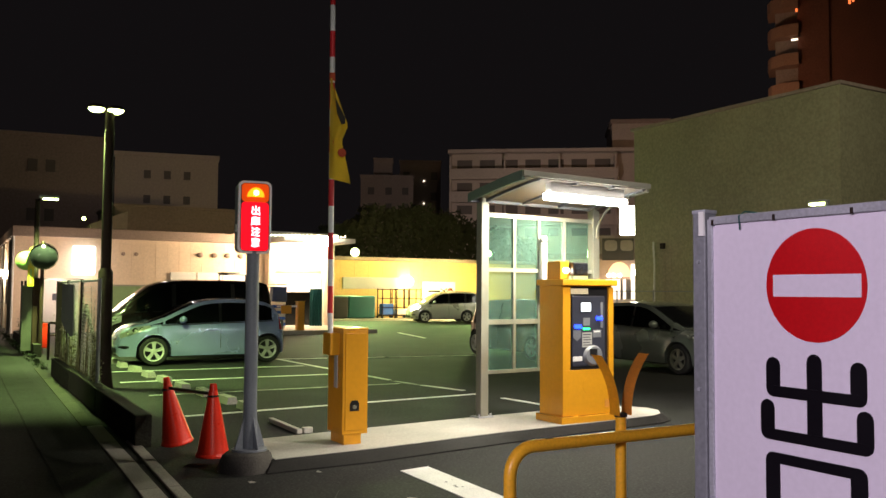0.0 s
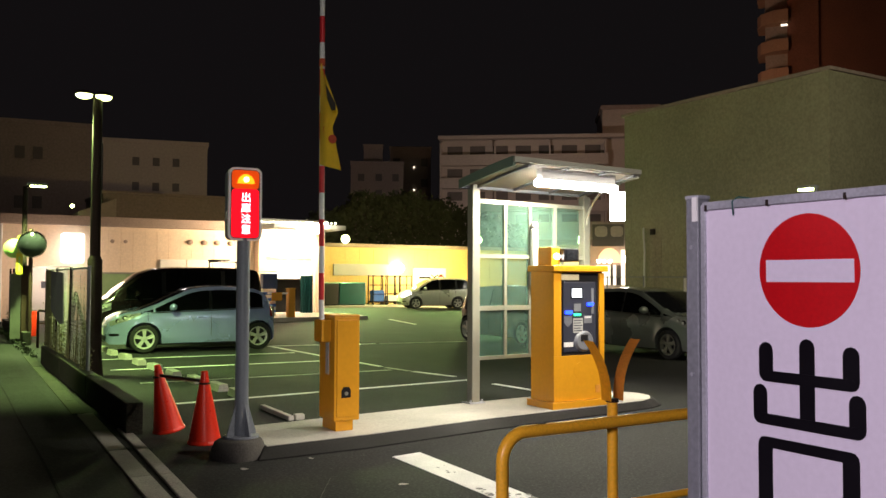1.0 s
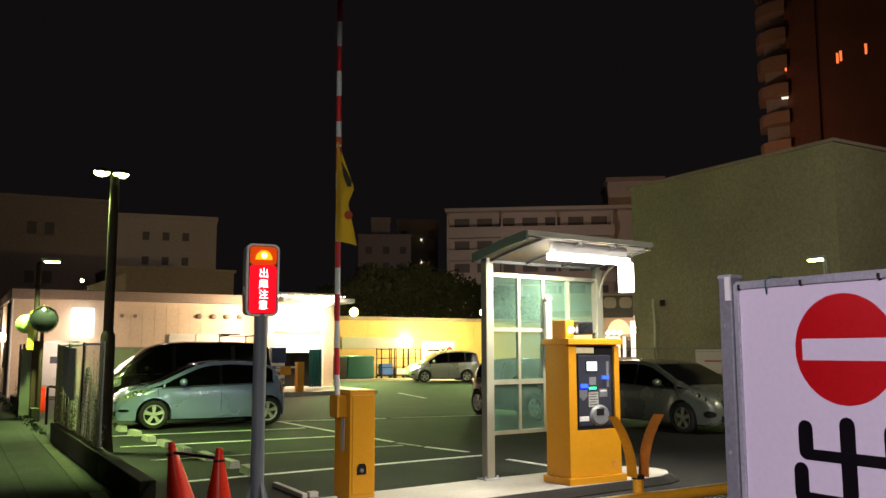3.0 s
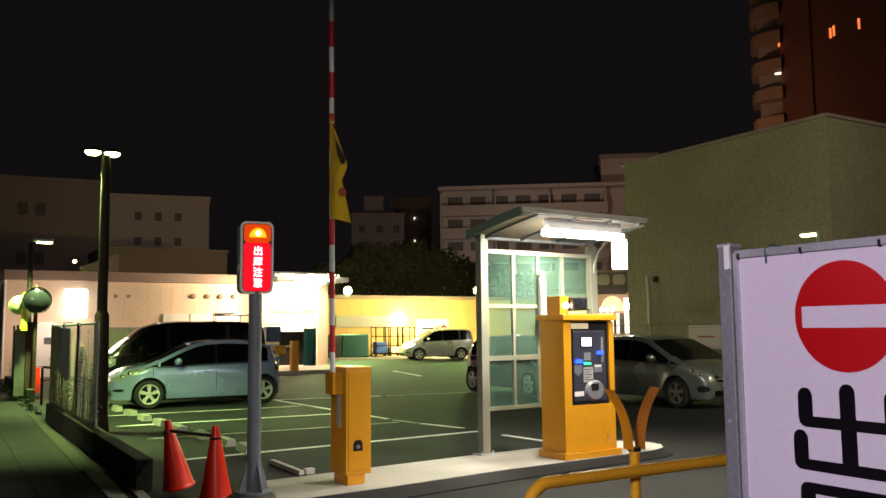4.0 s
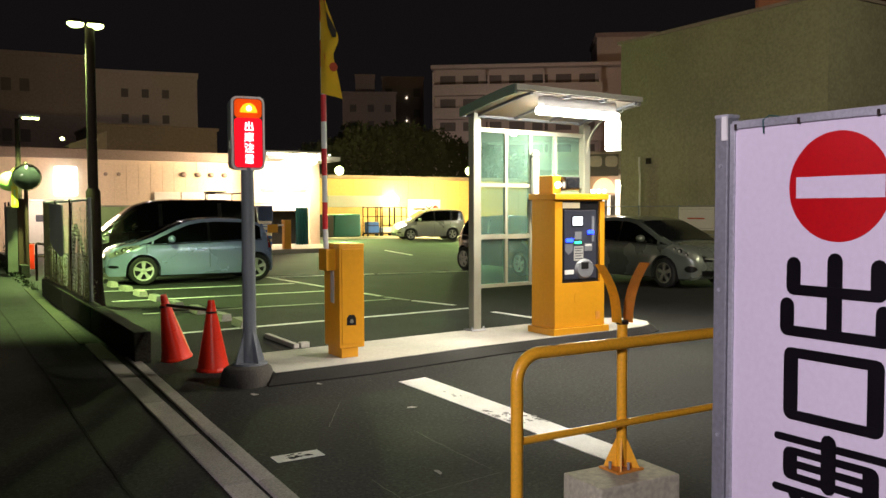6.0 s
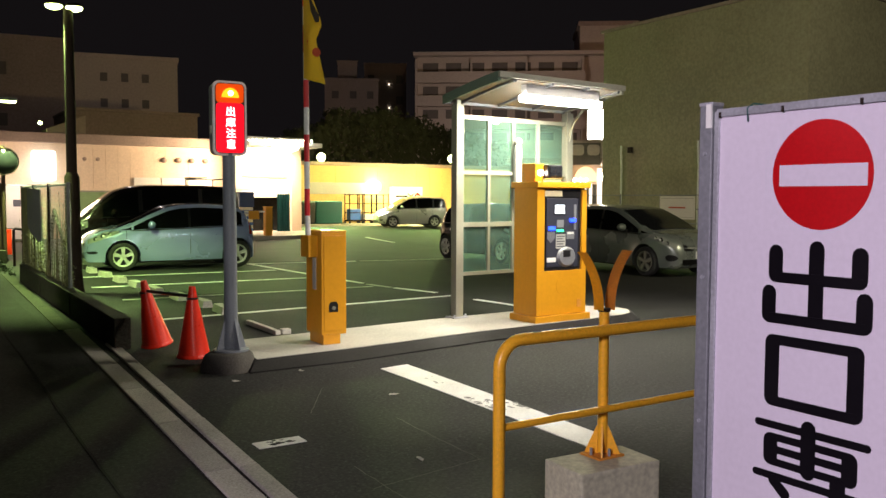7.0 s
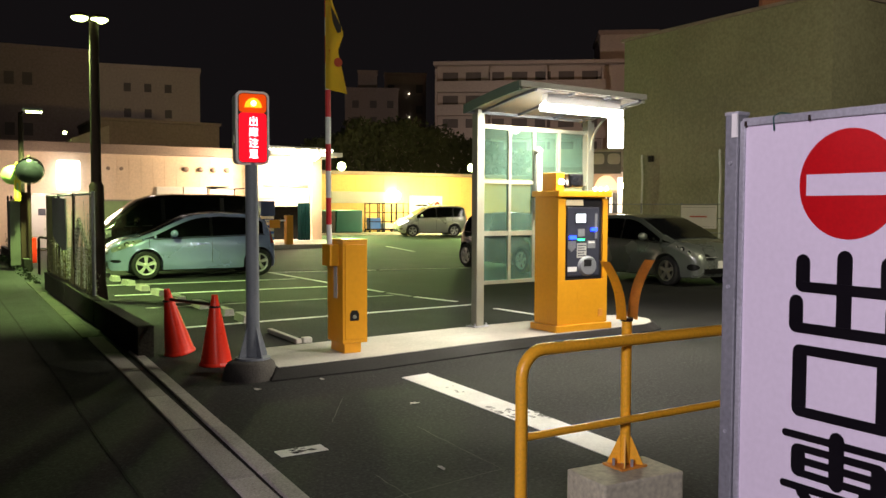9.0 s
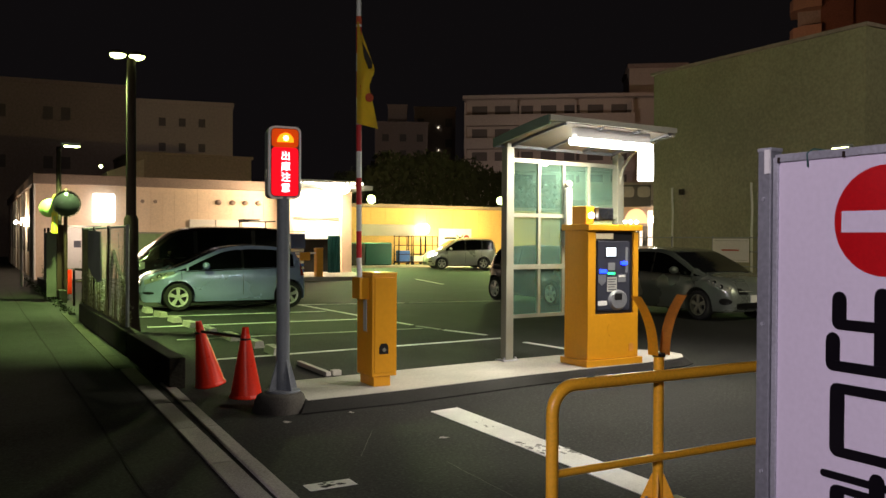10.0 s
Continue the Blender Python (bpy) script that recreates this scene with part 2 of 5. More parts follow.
PAINT_NAVY = mat("dark_navy_car_paint", (0.012, 0.014, 0.018), 0.16, metal=0.0, var=0.1, bump=0.0)
PAINT_GREY = mat("grey_silver_car_paint", (0.27, 0.30, 0.28), 0.26, metal=0.6, var=0.05, bump=0.0, coat=0.8)
SHOPGLASS = mat("frosted_green_glass", (0.24, 0.36, 0.16), 0.35, var=0.15, scale=3, bump=0.02)
FARGLASS = mat("far_dark_window", (0.13, 0.11, 0.10), 0.6, var=0.2, bump=0.0)
WOODLEAF = mat("black_green_foliage", (0.050, 0.060, 0.030), 0.95, var=0.4, scale=2, bump=0.0)
PANELGREEN = mat("pale_green_panel_paint", (0.13, 0.135, 0.11), 0.7, var=0.3, scale=6, bump=0.1)
RUSTBROWN = mat("dark_rust_brown_steel", (0.055, 0.026, 0.016), 0.8, var=0.35, scale=5, bump=0.2)
CREEPER = mat("dry_creeper", (0.22, 0.22, 0.11), 0.85, var=0.5, scale=6, bump=0.0)
DISCGREEN = mat("pale_green_disc", (0.45, 0.70, 0.22), 0.5, var=0.1, bump=0.0)
BLOCKCON = mat("grey_block_concrete", (0.56, 0.55, 0.39), 0.85, var=0.28, scale=2.5, bump=0.2)
WIRE = mat("pale_green_coated_wire", (0.60, 0.62, 0.50), 0.6, var=0.2, bump=0.0)
for plain in (TAR, SIGNBLACK, ASPHALT, PAVING, DARKMETAL, BLACKWALL):
    plain.node_tree.nodes["Principled BSDF"].inputs["Specular IOR Level"].default_value = 0.2
TUBE = glow("lit_tube", (1.0, 0.97, 0.88), 25)
LAMPHEAD = glow("lit_lamp_head", (0.80, 1.0, 0.32), 12)
FLOODHEAD = glow("lit_flood_head", (0.86, 1.0, 0.40), 8)
HEADLIT = glow("lit_headlamp", (1.0, 0.95, 0.80), 9)
WARMHEAD = glow("lit_warm_head", (1.0, 0.88, 0.66), 40)
AMBERLIT = glow("lit_amber_beacon", (1.0, 0.085, 0.002), 0.55)
AMBERCORE = glow("lit_beacon_dome", (1.0, 0.26, 0.008), 2.2)
AMBERHOT = glow("lit_beacon_core", (1.0, 0.62, 0.16), 9)
REDLIT = glow("lit_red_panel", (1.0, 0.004, 0.015), 1.1)
TEXTLIT = glow("lit_white_characters", (1.0, 0.72, 0.76), 4.0)
SCREEN = glow("lit_screen", (0.85, 0.92, 1.0), 2.5)
BLUELED = glow("blue_led", (0.010, 0.035, 1.0), 8)
GREENLED = glow("green_led", (0.05, 1.0, 0.35), 2.5)
ORANGEWIN = glow("lit_orange_window", (1.0, 0.20, 0.05), 1.2)
BOXLIT = glow("lit_wall_box", (1.0, 0.97, 0.95), 2.6)
SIGNLIT = glow("lit_white_sign_box", (1.0, 0.98, 0.92), 9)
SHOPLIT = glow("lit_shop_interior", (1.0, 0.62, 0.28), 1.6)
PALEWIN = glow("lit_pale_window", (1.0, 0.86, 0.68), 1.6)


# ---- building helpers ----
def part(name, bm, material, parent=None, label="", smooth=False):
    me = bpy.data.meshes.new(name)
    bmesh.ops.recalc_face_normals(bm, faces=bm.faces)
    bm.to_mesh(me)
    bm.free()
    me.materials.append(material)
    if smooth:
        me.polygons.foreach_set("use_smooth", [True] * len(me.polygons))
        me.set_sharp_from_angle(angle=radians(38))
    ob = new(name, me)
    if parent:
        ob.parent = parent
    if label:
        ob["label"] = label
    return ob


def thing(name, label, category, at=(0, 0, 0), rz=0.0, group="", kind=""):
    ob = new(name)
    ob.matrix_world = pose(*at, 0, 0, rz)
    return tagged(ob, label, category, group, kind)


def box(x0, x1, y0, y1, z0, z1, bevel=0.0, bm=None, seg=2):
    bm = bm or bmesh.new()
    m = Matrix.LocRotScale(((x0 + x1) / 2, (y0 + y1) / 2, (z0 + z1) / 2), None, (abs(x1 - x0), abs(y1 - y0), abs(z1 - z0)))
    got = bmesh.ops.create_cube(bm, size=1, matrix=m)
    if bevel:
        edges = list({e for v in got["verts"] for e in v.link_edges})
        bmesh.ops.bevel(bm, geom=edges, offset=bevel, segments=seg, affect="EDGES", profile=0.6)
    return bm


def rod(a, b, r0, r1=None, bm=None, seg=14, cap=True):
    bm = bm or bmesh.new()
    a, b = Vector(a), Vector(b)
    d = b - a
    m = Matrix.Translation((a + b) / 2) @ d.to_track_quat("Z", "Y").to_matrix().to_4x4()
    bmesh.ops.create_cone(bm, cap_ends=cap, segments=seg, radius1=r0, radius2=r0 if r1 is None else r1, depth=d.length, matrix=m)
    return bm


def ball(c, r, bm=None, scale=(1, 1, 1), seg=14):
    bm = bm or bmesh.new()
    bmesh.ops.create_uvsphere(bm, u_segments=seg, v_segments=max(6, seg // 2), radius=r, matrix=Matrix.LocRotScale(c, None, scale))
    return bm


def prism(pts, axis, a, b, bm=None):
    """A flat outline in the two other axes, pushed from a to b along the axis."""
    bm = bm or bmesh.new()
    def at(p, d):
        return {"x": (d, p[0], p[1]), "y": (p[0], d, p[1]), "z": (p[0], p[1], d)}[axis]
    lo, hi = [bm.verts.new(at(p, a)) for p in pts], [bm.verts.new(at(p, b)) for p in pts]
    bm.faces.new(lo)
    bm.faces.new(hi)
    for i in range(len(pts)):
        j = (i + 1) % len(pts)
        bm.faces.new((lo[i], lo[j], hi[j], hi[i]))
    return bm


def lathe(profile, bm=None, seg=24, at=(0, 0, 0), axis="z", cap=True):
    bm = bm or bmesh.new()
    rings = []
    for r, h in profile:
        ring = []
        for k in range(seg):
            c, s = r * math.cos(k * math.tau / seg), r * math.sin(k * math.tau / seg)
            p = {"z": (c, s, h), "y": (c, h, s), "x": (h, c, s)}[axis]
            ring.append(bm.verts.new(Vector(p) + Vector(at)))
        rings.append(ring)
    for lo, hi in zip(rings, rings[1:]):
        for k in range(seg):
            bm.faces.new((lo[k], lo[(k + 1) % seg], hi[(k + 1) % seg], hi[k]))
    if cap and profile[0][0] > 1e-4:
        bm.faces.new(rings[0])
    if cap and profile[-1][0] > 1e-4:
        bm.faces.new(rings[-1])
    bmesh.ops.remove_doubles(bm, verts=bm.verts, dist=1e-5)
    return bm


def pipe(points, r, bm=None, seg=12):
    bm = bm or bmesh.new()
    pts = [Vector(p) for p in points]
    rings = []
    side = None
    for i, p in enumerate(pts):
        d = (pts[min(i + 1, len(pts) - 1)] - pts[max(i - 1, 0)]).normalized()
        if side is None:
            side = d.orthogonal().normalized()
        side = (side - d * side.dot(d)).normalized()
        other = d.cross(side)
        rings.append([bm.verts.new(p + r * (side * math.cos(k * math.tau / seg) + other * math.sin(k * math.tau / seg))) for k in range(seg)])
    for lo, hi in zip(rings, rings[1:]):
        for k in range(seg):
            bm.faces.new((lo[k], lo[(k + 1) % seg], hi[(k + 1) % seg], hi[k]))
    bm.faces.new(rings[0])
    bm.faces.new(rings[-1])
    return bm


def rrect(cx, cz, w, h, rad, n=6):
    """Outline of a rectangle with round corners."""
    pts = []
    for sx, sz, a0 in ((1, 1, 0), (-1, 1, 90), (-1, -1, 180), (1, -1, 270)):
        for k in range(n + 1):
            a = radians(a0 + 90 * k / n)
            pts.append((cx + sx * (w / 2 - rad) + rad * math.cos(a), cz + sz * (h / 2 - rad) + rad * math.sin(a)))
    return pts


def letters(name, body, size, m, material, parent, depth=0.002):
    cu = bpy.data.curves.new(name, "FONT")
    cu.body, cu.size, cu.extrude, cu.align_x, cu.align_y = body, size, depth, "CENTER", "CENTER"
    tmp = bpy.data.objects.new(name, cu)
    me = bpy.data.meshes.new_from_object(tmp)
    me.materials.clear()
    me.materials.append(material)
    bpy.data.objects.remove(tmp)
    ob = new(name, me)
    ob.parent = parent
    ob.matrix_local = m
    return ob


def structure(ob, label, category):
    return tagged(ob, label, category, kind="structure")


# ---- ground ----
structure(part("ground", box(-900, 900, -900, 900, -0.5, 0.0), ASPHALT), "dark worn asphalt of car park and driveway", "ground")
structure(part("pavement", box(-2.2, 1.40, -12, 120, -0.1, 0.008), PAVING), "dark asphalt pavement beside the car park", "pavement")
seam = bmesh.new()
for k in range(60):
    x = 0.95 + 0.006 * math.sin(k * 0.7)
    box(x - 0.009, x + 0.009, -2 + k * 0.5, -2 + k * 0.5 + 0.5, 0.008, 0.0105, bm=seam)
structure(part("pavement_seam", seam, TAR), "dark tar seam along the pavement", "seam")


def slab_row(name, x0, x1, y0, y1, step, z, material, label, category, tilt=0.0):
    row = thing(name, label, category, kind="structure")
    mesh = None
    n = int((y1 - y0) / step)
    for k in range(n):
        if mesh is None:
            first = part("slab", box(x0, x1, 0.004, step - 0.004, -0.08, z, 0.006, seg=1), material, row)
            mesh, ob = first.data, first
        else:
            ob = new("slab", mesh)
            ob.parent = row
        ob.matrix_local = pose((y0 + k * step - 4) * tilt, y0 + k * step, random.uniform(-0.003, 0.003), 0, 0, -math.degrees(math.atan(tilt)) + random.uniform(-0.08, 0.08))


LINES = [
    ((2.85, 19.95), (6.9, 19.7), 0.10, LINE), ((2.85, 17.68), (6.75, 17.35), 0.10, LINE), ((2.72, 15.62), (6.75, 15.38), 0.10, LINE), ((2.80, 13.50), (7.0, 13.30), 0.10, WORNLINE),
    ((2.78, 11.10), (7.50, 11.42), 0.10, LINE), ((6.84, 19.30), (9.4, 18.78), 0.11, LINE), ((9.5, 18.76), (12.2, 18.25), 0.11, WORNLINE),
    ((6.84, 19.30), (7.10, 13.9), 0.10, LINE), ((7.10, 13.7), (7.20, 13.0), 0.10, WORNLINE), ((7.22, 12.9), (7.46, 11.9), 0.10, LINE), ((7.48, 10.80), (7.57, 9.85), 0.10, LINE),
    ((15.3, 29.6), (14.45, 25.9), 0.12, LINE),
]
for (ax, ay), (bx, by), w, m in LINES:
    d = Vector((bx - ax, by - ay, 0))
    ob = part("parking_line", box(0, d.length, -w / 2, w / 2, -0.02, 0.0042), m)
    ob.matrix_world = pose(ax, ay, 0, 0, 0, math.degrees(math.atan2(d.y, d.x)))
    structure(ob, "white painted parking bay line on asphalt" if m is LINE else "worn white parking line on asphalt", "road marking")
stop = bmesh.new()
prism([(3.70, 6.86), (4.01, 6.91), (3.985, 5.9), (3.96, 5.0), (3.925, 4.07), (3.655, 4.00), (3.68, 5.0), (3.69, 5.9)], "z", -0.02, 0.0045, stop)
structure(part("stop_line", stop, LINE), "broad white painted stop line, slightly worn", "road marking")
scuff = bmesh.new()
for cx, cy, n, spread in ((3.74, 5.25, 26, 0.16), (3.93, 5.05, 14, 0.10), (3.85, 6.2, 5, 0.12)):
    for k in range(n):
        x, y, r = min(3.96, max(3.715, cx + random.gauss(0, 0.4) * spread)), cy + random.gauss(0, 0.7) * spread, random.uniform(0.006, 0.026)
        prism([(x + r * math.cos(a) * random.uniform(0.5, 1.4), y + r * math.sin(a) * random.uniform(0.5, 1.6)) for a in (0, 1, 2, 3.1, 4.2, 5.2)], "z", 0.0, 0.0056, scuff)
structure(part("line_wear", scuff, SCUFF), "dark worn patches on the stop line", "wear")
mark = part("pavement_mark", box(1.87, 2.19, 5.06, 5.20, -0.02, 0.004), LINE)
mark.data.materials[0] = LINE
structure(mark, "small worn white painted mark on the driveway", "road marking")
wear2 = bmesh.new()
for k in range(14):
    x, y, r = random.uniform(1.93, 2.13), random.uniform(5.08, 5.18), random.uniform(0.012, 0.035)
    prism([(x + r * math.cos(a) * random.uniform(0.5, 1.4), y + 0.5 * r * math.sin(a) * random.uniform(0.5, 1.3)) for a in (0, 1, 2, 3.1, 4.2, 5.2)], "z", 0.0, 0.0052, wear2)
structure(part("mark_wear", wear2, ASPHALT), "dark worn patches on a painted mark", "wear")
cracks = bmesh.new()
for a, b in [((2.97, 5.28), (2.93, 4.16)), ((2.22, 4.45), (2.21, 3.6)), ((2.93, 4.16), (2.13, 4.04)), ((2.5, 5.7), (2.9, 6.4))]:
    a, b = Vector((*a, 0)), Vector((*b, 0))
    n = 10
    pts = [a.lerp(b, k / n) + Vector((random.uniform(-0.006, 0.006), random.uniform(-0.006, 0.006), 0.002)) for k in range(n + 1)]
    for p, q in zip(pts, pts[1:]):
        s = (q - p).normalized().cross(Vector((0, 0, 1))) * random.uniform(0.002, 0.004)
        cracks.faces.new([cracks.verts.new(v) for v in (p - s, p + s, q + s, q - s)])
structure(part("asphalt_cracks", cracks, DARKCON), "pale filled cracks in the driveway asphalt", "crack")


rng = random.Random(21)
for x, y in ((3.03, 7.15), (2.38, 7.04), (2.62, 4.35), (3.3, 5.9)):
    litter = bmesh.new()
    ring = [litter.verts.new((0.035 * math.cos(a) * rng.uniform(0.6, 1.6), 0.022 * math.sin(a) * rng.uniform(0.6, 1.4), rng.uniform(0.001, 0.012))) for a in [k * math.tau / 7 for k in range(7)]]
    top = litter.verts.new((0, 0, 0.016))
    for a, b in zip(ring, ring[1:] + ring[:1]):
        litter.faces.new((a, b, top))
    paper = tagged(part("paper_scrap", litter, KERBCON), "small crumpled pale paper scrap on asphalt", "litter")
    paper.matrix_world = pose(x, y, 0, 0, 0, rng.uniform(0, 180))


# ---- exit island ----
def island():
    ob = thing("traffic_island", "low pale concrete exit island with dark kerb", "traffic island", kind="structure")
    foot_line = [(2.60, 7.28), (3.65, 7.30), (5.31, 7.54), (7.12, 7.72), (7.85, 7.80), (8.12, 7.93), (8.28, 8.16), (8.31, 8.42), (8.20, 8.70), (7.95, 8.90), (7.0, 8.93), (5.5, 8.87), (4.2, 8.73), (2.75, 8.60)]
    top_line = [(2.70, 7.42), (3.76, 7.49), (5.40, 7.68), (7.15, 7.80), (7.76, 7.86), (8.00, 7.97), (8.17, 8.18), (8.20, 8.42), (8.09, 8.63), (7.90, 8.80), (7.0, 8.84), (5.5, 8.78), (4.2, 8.64), (2.82, 8.50)]
    bm = bmesh.new()
    rng = random.Random(4)
    rings = []
    for t, z in ((0.0, -0.04), (0.0, 0.015), (0.45, 0.055), (0.9, 0.09), (1.0, 0.094)):
        ring = []
        for k in range(len(foot_line)):
            for m in range(4):
                u = m / 4
                a, b = [Vector(l[k]).lerp(Vector(l[(k + 1) % len(l)]), u) for l in (foot_line, top_line)]
                p = a.lerp(b, t)
                ring.append(bm.verts.new((p.x, p.y + (rng.uniform(-0.012, 0.012) if 0 < t < 1 else 0), z + (rng.uniform(-0.006, 0.006) if 0 < t < 0.9 else 0))))
        rings.append(ring)
    for lo, hi in zip(rings, rings[1:]):
        for k in range(len(lo)):
            bm.faces.new((lo[k], lo[(k + 1) % len(lo)], hi[(k + 1) % len(lo)], hi[k]))
    bm.faces.new(rings[-1])
    part("kerb_edge", bm, KERBDARK, ob, "near-black rough kerb face", True)
    c = Vector((5.4, 8.2))
    slab = prism([tuple(Vector(p) + (c - Vector(p)).normalized() * 0.02) for p in top_line], "z", 0.0, 0.10)
    part("top_slab", slab, CONCRETE, ob)


island()
foot = thing("signal_base", "round rough concrete base at the end of the island", "concrete base", (2.50, 7.56, 0), kind="structure")
drum = lathe([(0.0, -0.05), (0.245, -0.05), (0.24, 0.03), (0.225, 0.10), (0.205, 0.15), (0.18, 0.168), (0.0, 0.17)], seg=28)
for v in drum.verts:
    a = math.atan2(v.co.y, v.co.x)
    k = 1 + 0.05 * math.cos(4 * a + 0.6) + 0.05 * noise.noise(v.co * 7)
    v.co.x, v.co.y = v.co.x * k, v.co.y * k
part("drum", drum, DARKCON, foot, smooth=True)


# ---- exit signal ----
def signal():
    ob = thing("warning_signal", "grey pole signal with lit red exit warning panel and amber beacon", "traffic signal", (2.535, 7.6, 0.17), -6)
    part("pole", lathe([(0.07, 0.0), (0.062, 0.35), (0.058, 1.9)], seg=20), SIGNALGREY, ob, smooth=True)
    part("foot_flange", lathe([(0.16, 0.0), (0.16, 0.016), (0.07, 0.02)], seg=20), SIGNALGREY, ob)
    for k in range(4):
        g = part("gusset", prism([(0.05, 0.012), (0.15, 0.012), (0.145, 0.05), (0.062, 0.30), (0.05, 0.30)], "y", -0.006, 0.006), SIGNALGREY, ob)
        g.matrix_local = pose(0, 0, 0, 0, 0, 20 + 90 * k)
    case = part("case", prism(rrect(0, 2.12, 0.288, 0.65, 0.05), "y", -0.02, 0.15), SIGNALGREY, ob, "silver metal case")
    part("rim", prism(rrect(0, 2.12, 0.304, 0.668, 0.055), "y", -0.055, -0.01), RIMWHITE, case, "white rounded rim")
    part("black_surround", prism(rrect(0, 2.12, 0.264, 0.628, 0.045), "y", -0.059, -0.05), BLACK, case)
    part("red_panel", prism(rrect(0, 2.035, 0.248, 0.445, 0.035), "y", -0.066, -0.05), REDLIT, case, "lit red panel")
    part("amber_panel", prism(rrect(0, 2.343, 0.248, 0.17, 0.035), "y", -0.066, -0.05), AMBERLIT, case, "lit amber panel")
    dome = part("beacon", prism([(0.075 * math.cos(a), 2.305 + 0.085 * math.sin(a)) for a in [math.pi * k / 14 for k in range(15)]], "y", -0.095, -0.06), AMBERCORE, case, "glowing amber beacon dome")
    part("bulb", ball((0, -0.10, 2.34), 0.026), AMBERHOT, case, "hot bulb of the beacon", True)
    part("side_lug", box(-0.160, -0.14, 0.02, 0.08, 1.98, 2.06, 0.008), ALU, case)
    for k, ch in enumerate("出庫注意"):
        letters("character", ch, 0.092, pose(0.005, -0.070, 2.175 - 0.098 * k, 90, 0, 0), TEXTLIT, case)


signal()


# ---- barrier gate ----
def gate():
    ob = thing("barrier_gate", "yellow barrier gate cabinet with raised striped arm", "barrier gate", (3.64, 7.95, 0.10))
    part("plinth", box(-0.10, 0.085, -0.175, 0.16, 0, 0.11, 0.004), YELLOW, ob)
    cab = part("cabinet", box(-0.125, 0.148, -0.19, 0.19, 0.10, 1.13, 0.008), YELLOW, ob)
    part("top_cover", box(-0.128, 0.151, -0.193, 0.193, 1.125, 1.152, 0.01), YELLOW, cab)
    part("front_door", box(-0.10, 0.125, -0.198, -0.188, 0.14, 1.10, 0.004), YELLOW, cab)
    lock = part("lock_recess", prism([(-0.05, 0.33), (0.05, 0.33), (0.05, 0.40), (0.03, 0.435), (-0.03, 0.435), (-0.05, 0.40)], "y", -0.203, -0.19), BLACK, cab, "black arched lock cover")
    part("key_plate", lathe([(0, -0.212), (0.02, -0.21), (0.02, -0.2)], seg=12, axis="y", at=(0, 0, 0.37)), ALU, lock)
    part("side_plate", box(-0.131, -0.124, -0.06, 0.02, 0.55, 0.95), GREYWHITE, cab, "thin pale side plate")
    part("arm_bracket", box(-0.225, -0.12, -0.10, 0.10, 0.88, 1.10, 0.012), YELLOW, ob)
    arm = part("arm", rod((-0.175, 0.0, 0.93), (-0.190, 0.0, 1.298), 0.027), ARMWHITE, ob, "white arm with red bands", True)
    z, step = 1.298, 0.270
    x = -0.190
    k = 0
    while z < 5.6:
        run = step - 0.092 if k == 7 else step
        part("arm_band", rod((x, 0, z), (x - 0.0012, 0, z + run), 0.027, 0.0265), ARMRED if k % 2 == 0 else ARMWHITE, arm, "red band" if k % 2 == 0 else "white band", True)
        x, z, k = x - 0.0012, z + run, k + 1
    # cloth hung round the arm
    bm = bmesh.new()
    rows, cols = 24, 7
    grid = []
    for i in range(rows + 1):
        v = i / rows
        zz = 3.68 - 1.02 * v
        if v < 0.44:
            wid = 0.03 + 0.165 * (v / 0.44)
        elif v < 0.60:
            wid = 0.195 - 0.075 * ((v - 0.44) / 0.16)
        else:
            wid = 0.12 + 0.11 * ((v - 0.60) / 0.40)
        row = []
        for j in range(cols + 1):
            u = j / cols
            row.append(bm.verts.new((-0.247 + u * wid * 1.0 + 0.012, -0.034 - 0.03 * math.sin(u * 5 + v * 4) * u, zz - 0.05 * u * v)))
        grid.append(row)
    for i in range(rows):
        for j in range(cols):
            bm.faces.new((grid[i][j], grid[i][j + 1], grid[i + 1][j + 1], grid[i + 1][j]))
    bmesh.ops.solidify(bm, geom=bm.faces[:], thickness=0.004)
    flag = part("flag", bm, CLOTH, ob, "yellow cloth flag hanging limp on the arm", True)
    part("dark_print", prism([(-0.195, 3.47), (-0.155, 3.40), (-0.085, 3.28), (-0.085, 3.22), (-0.125, 3.21), (-0.175, 3.32)], "y", -0.078, -0.072), DARKPRINT, flag)
    part("red_print", lathe([(0, -0.078), (0.045, -0.077), (0.045, -0.07)], seg=14, axis="y", at=(-0.115, 0, 2.92)), REDPRINT, flag)
    part("tie", rod((-0.20, 0, 3.66), (-0.20, 0, 3.74), 0.031), REDPRINT, flag)


gate()


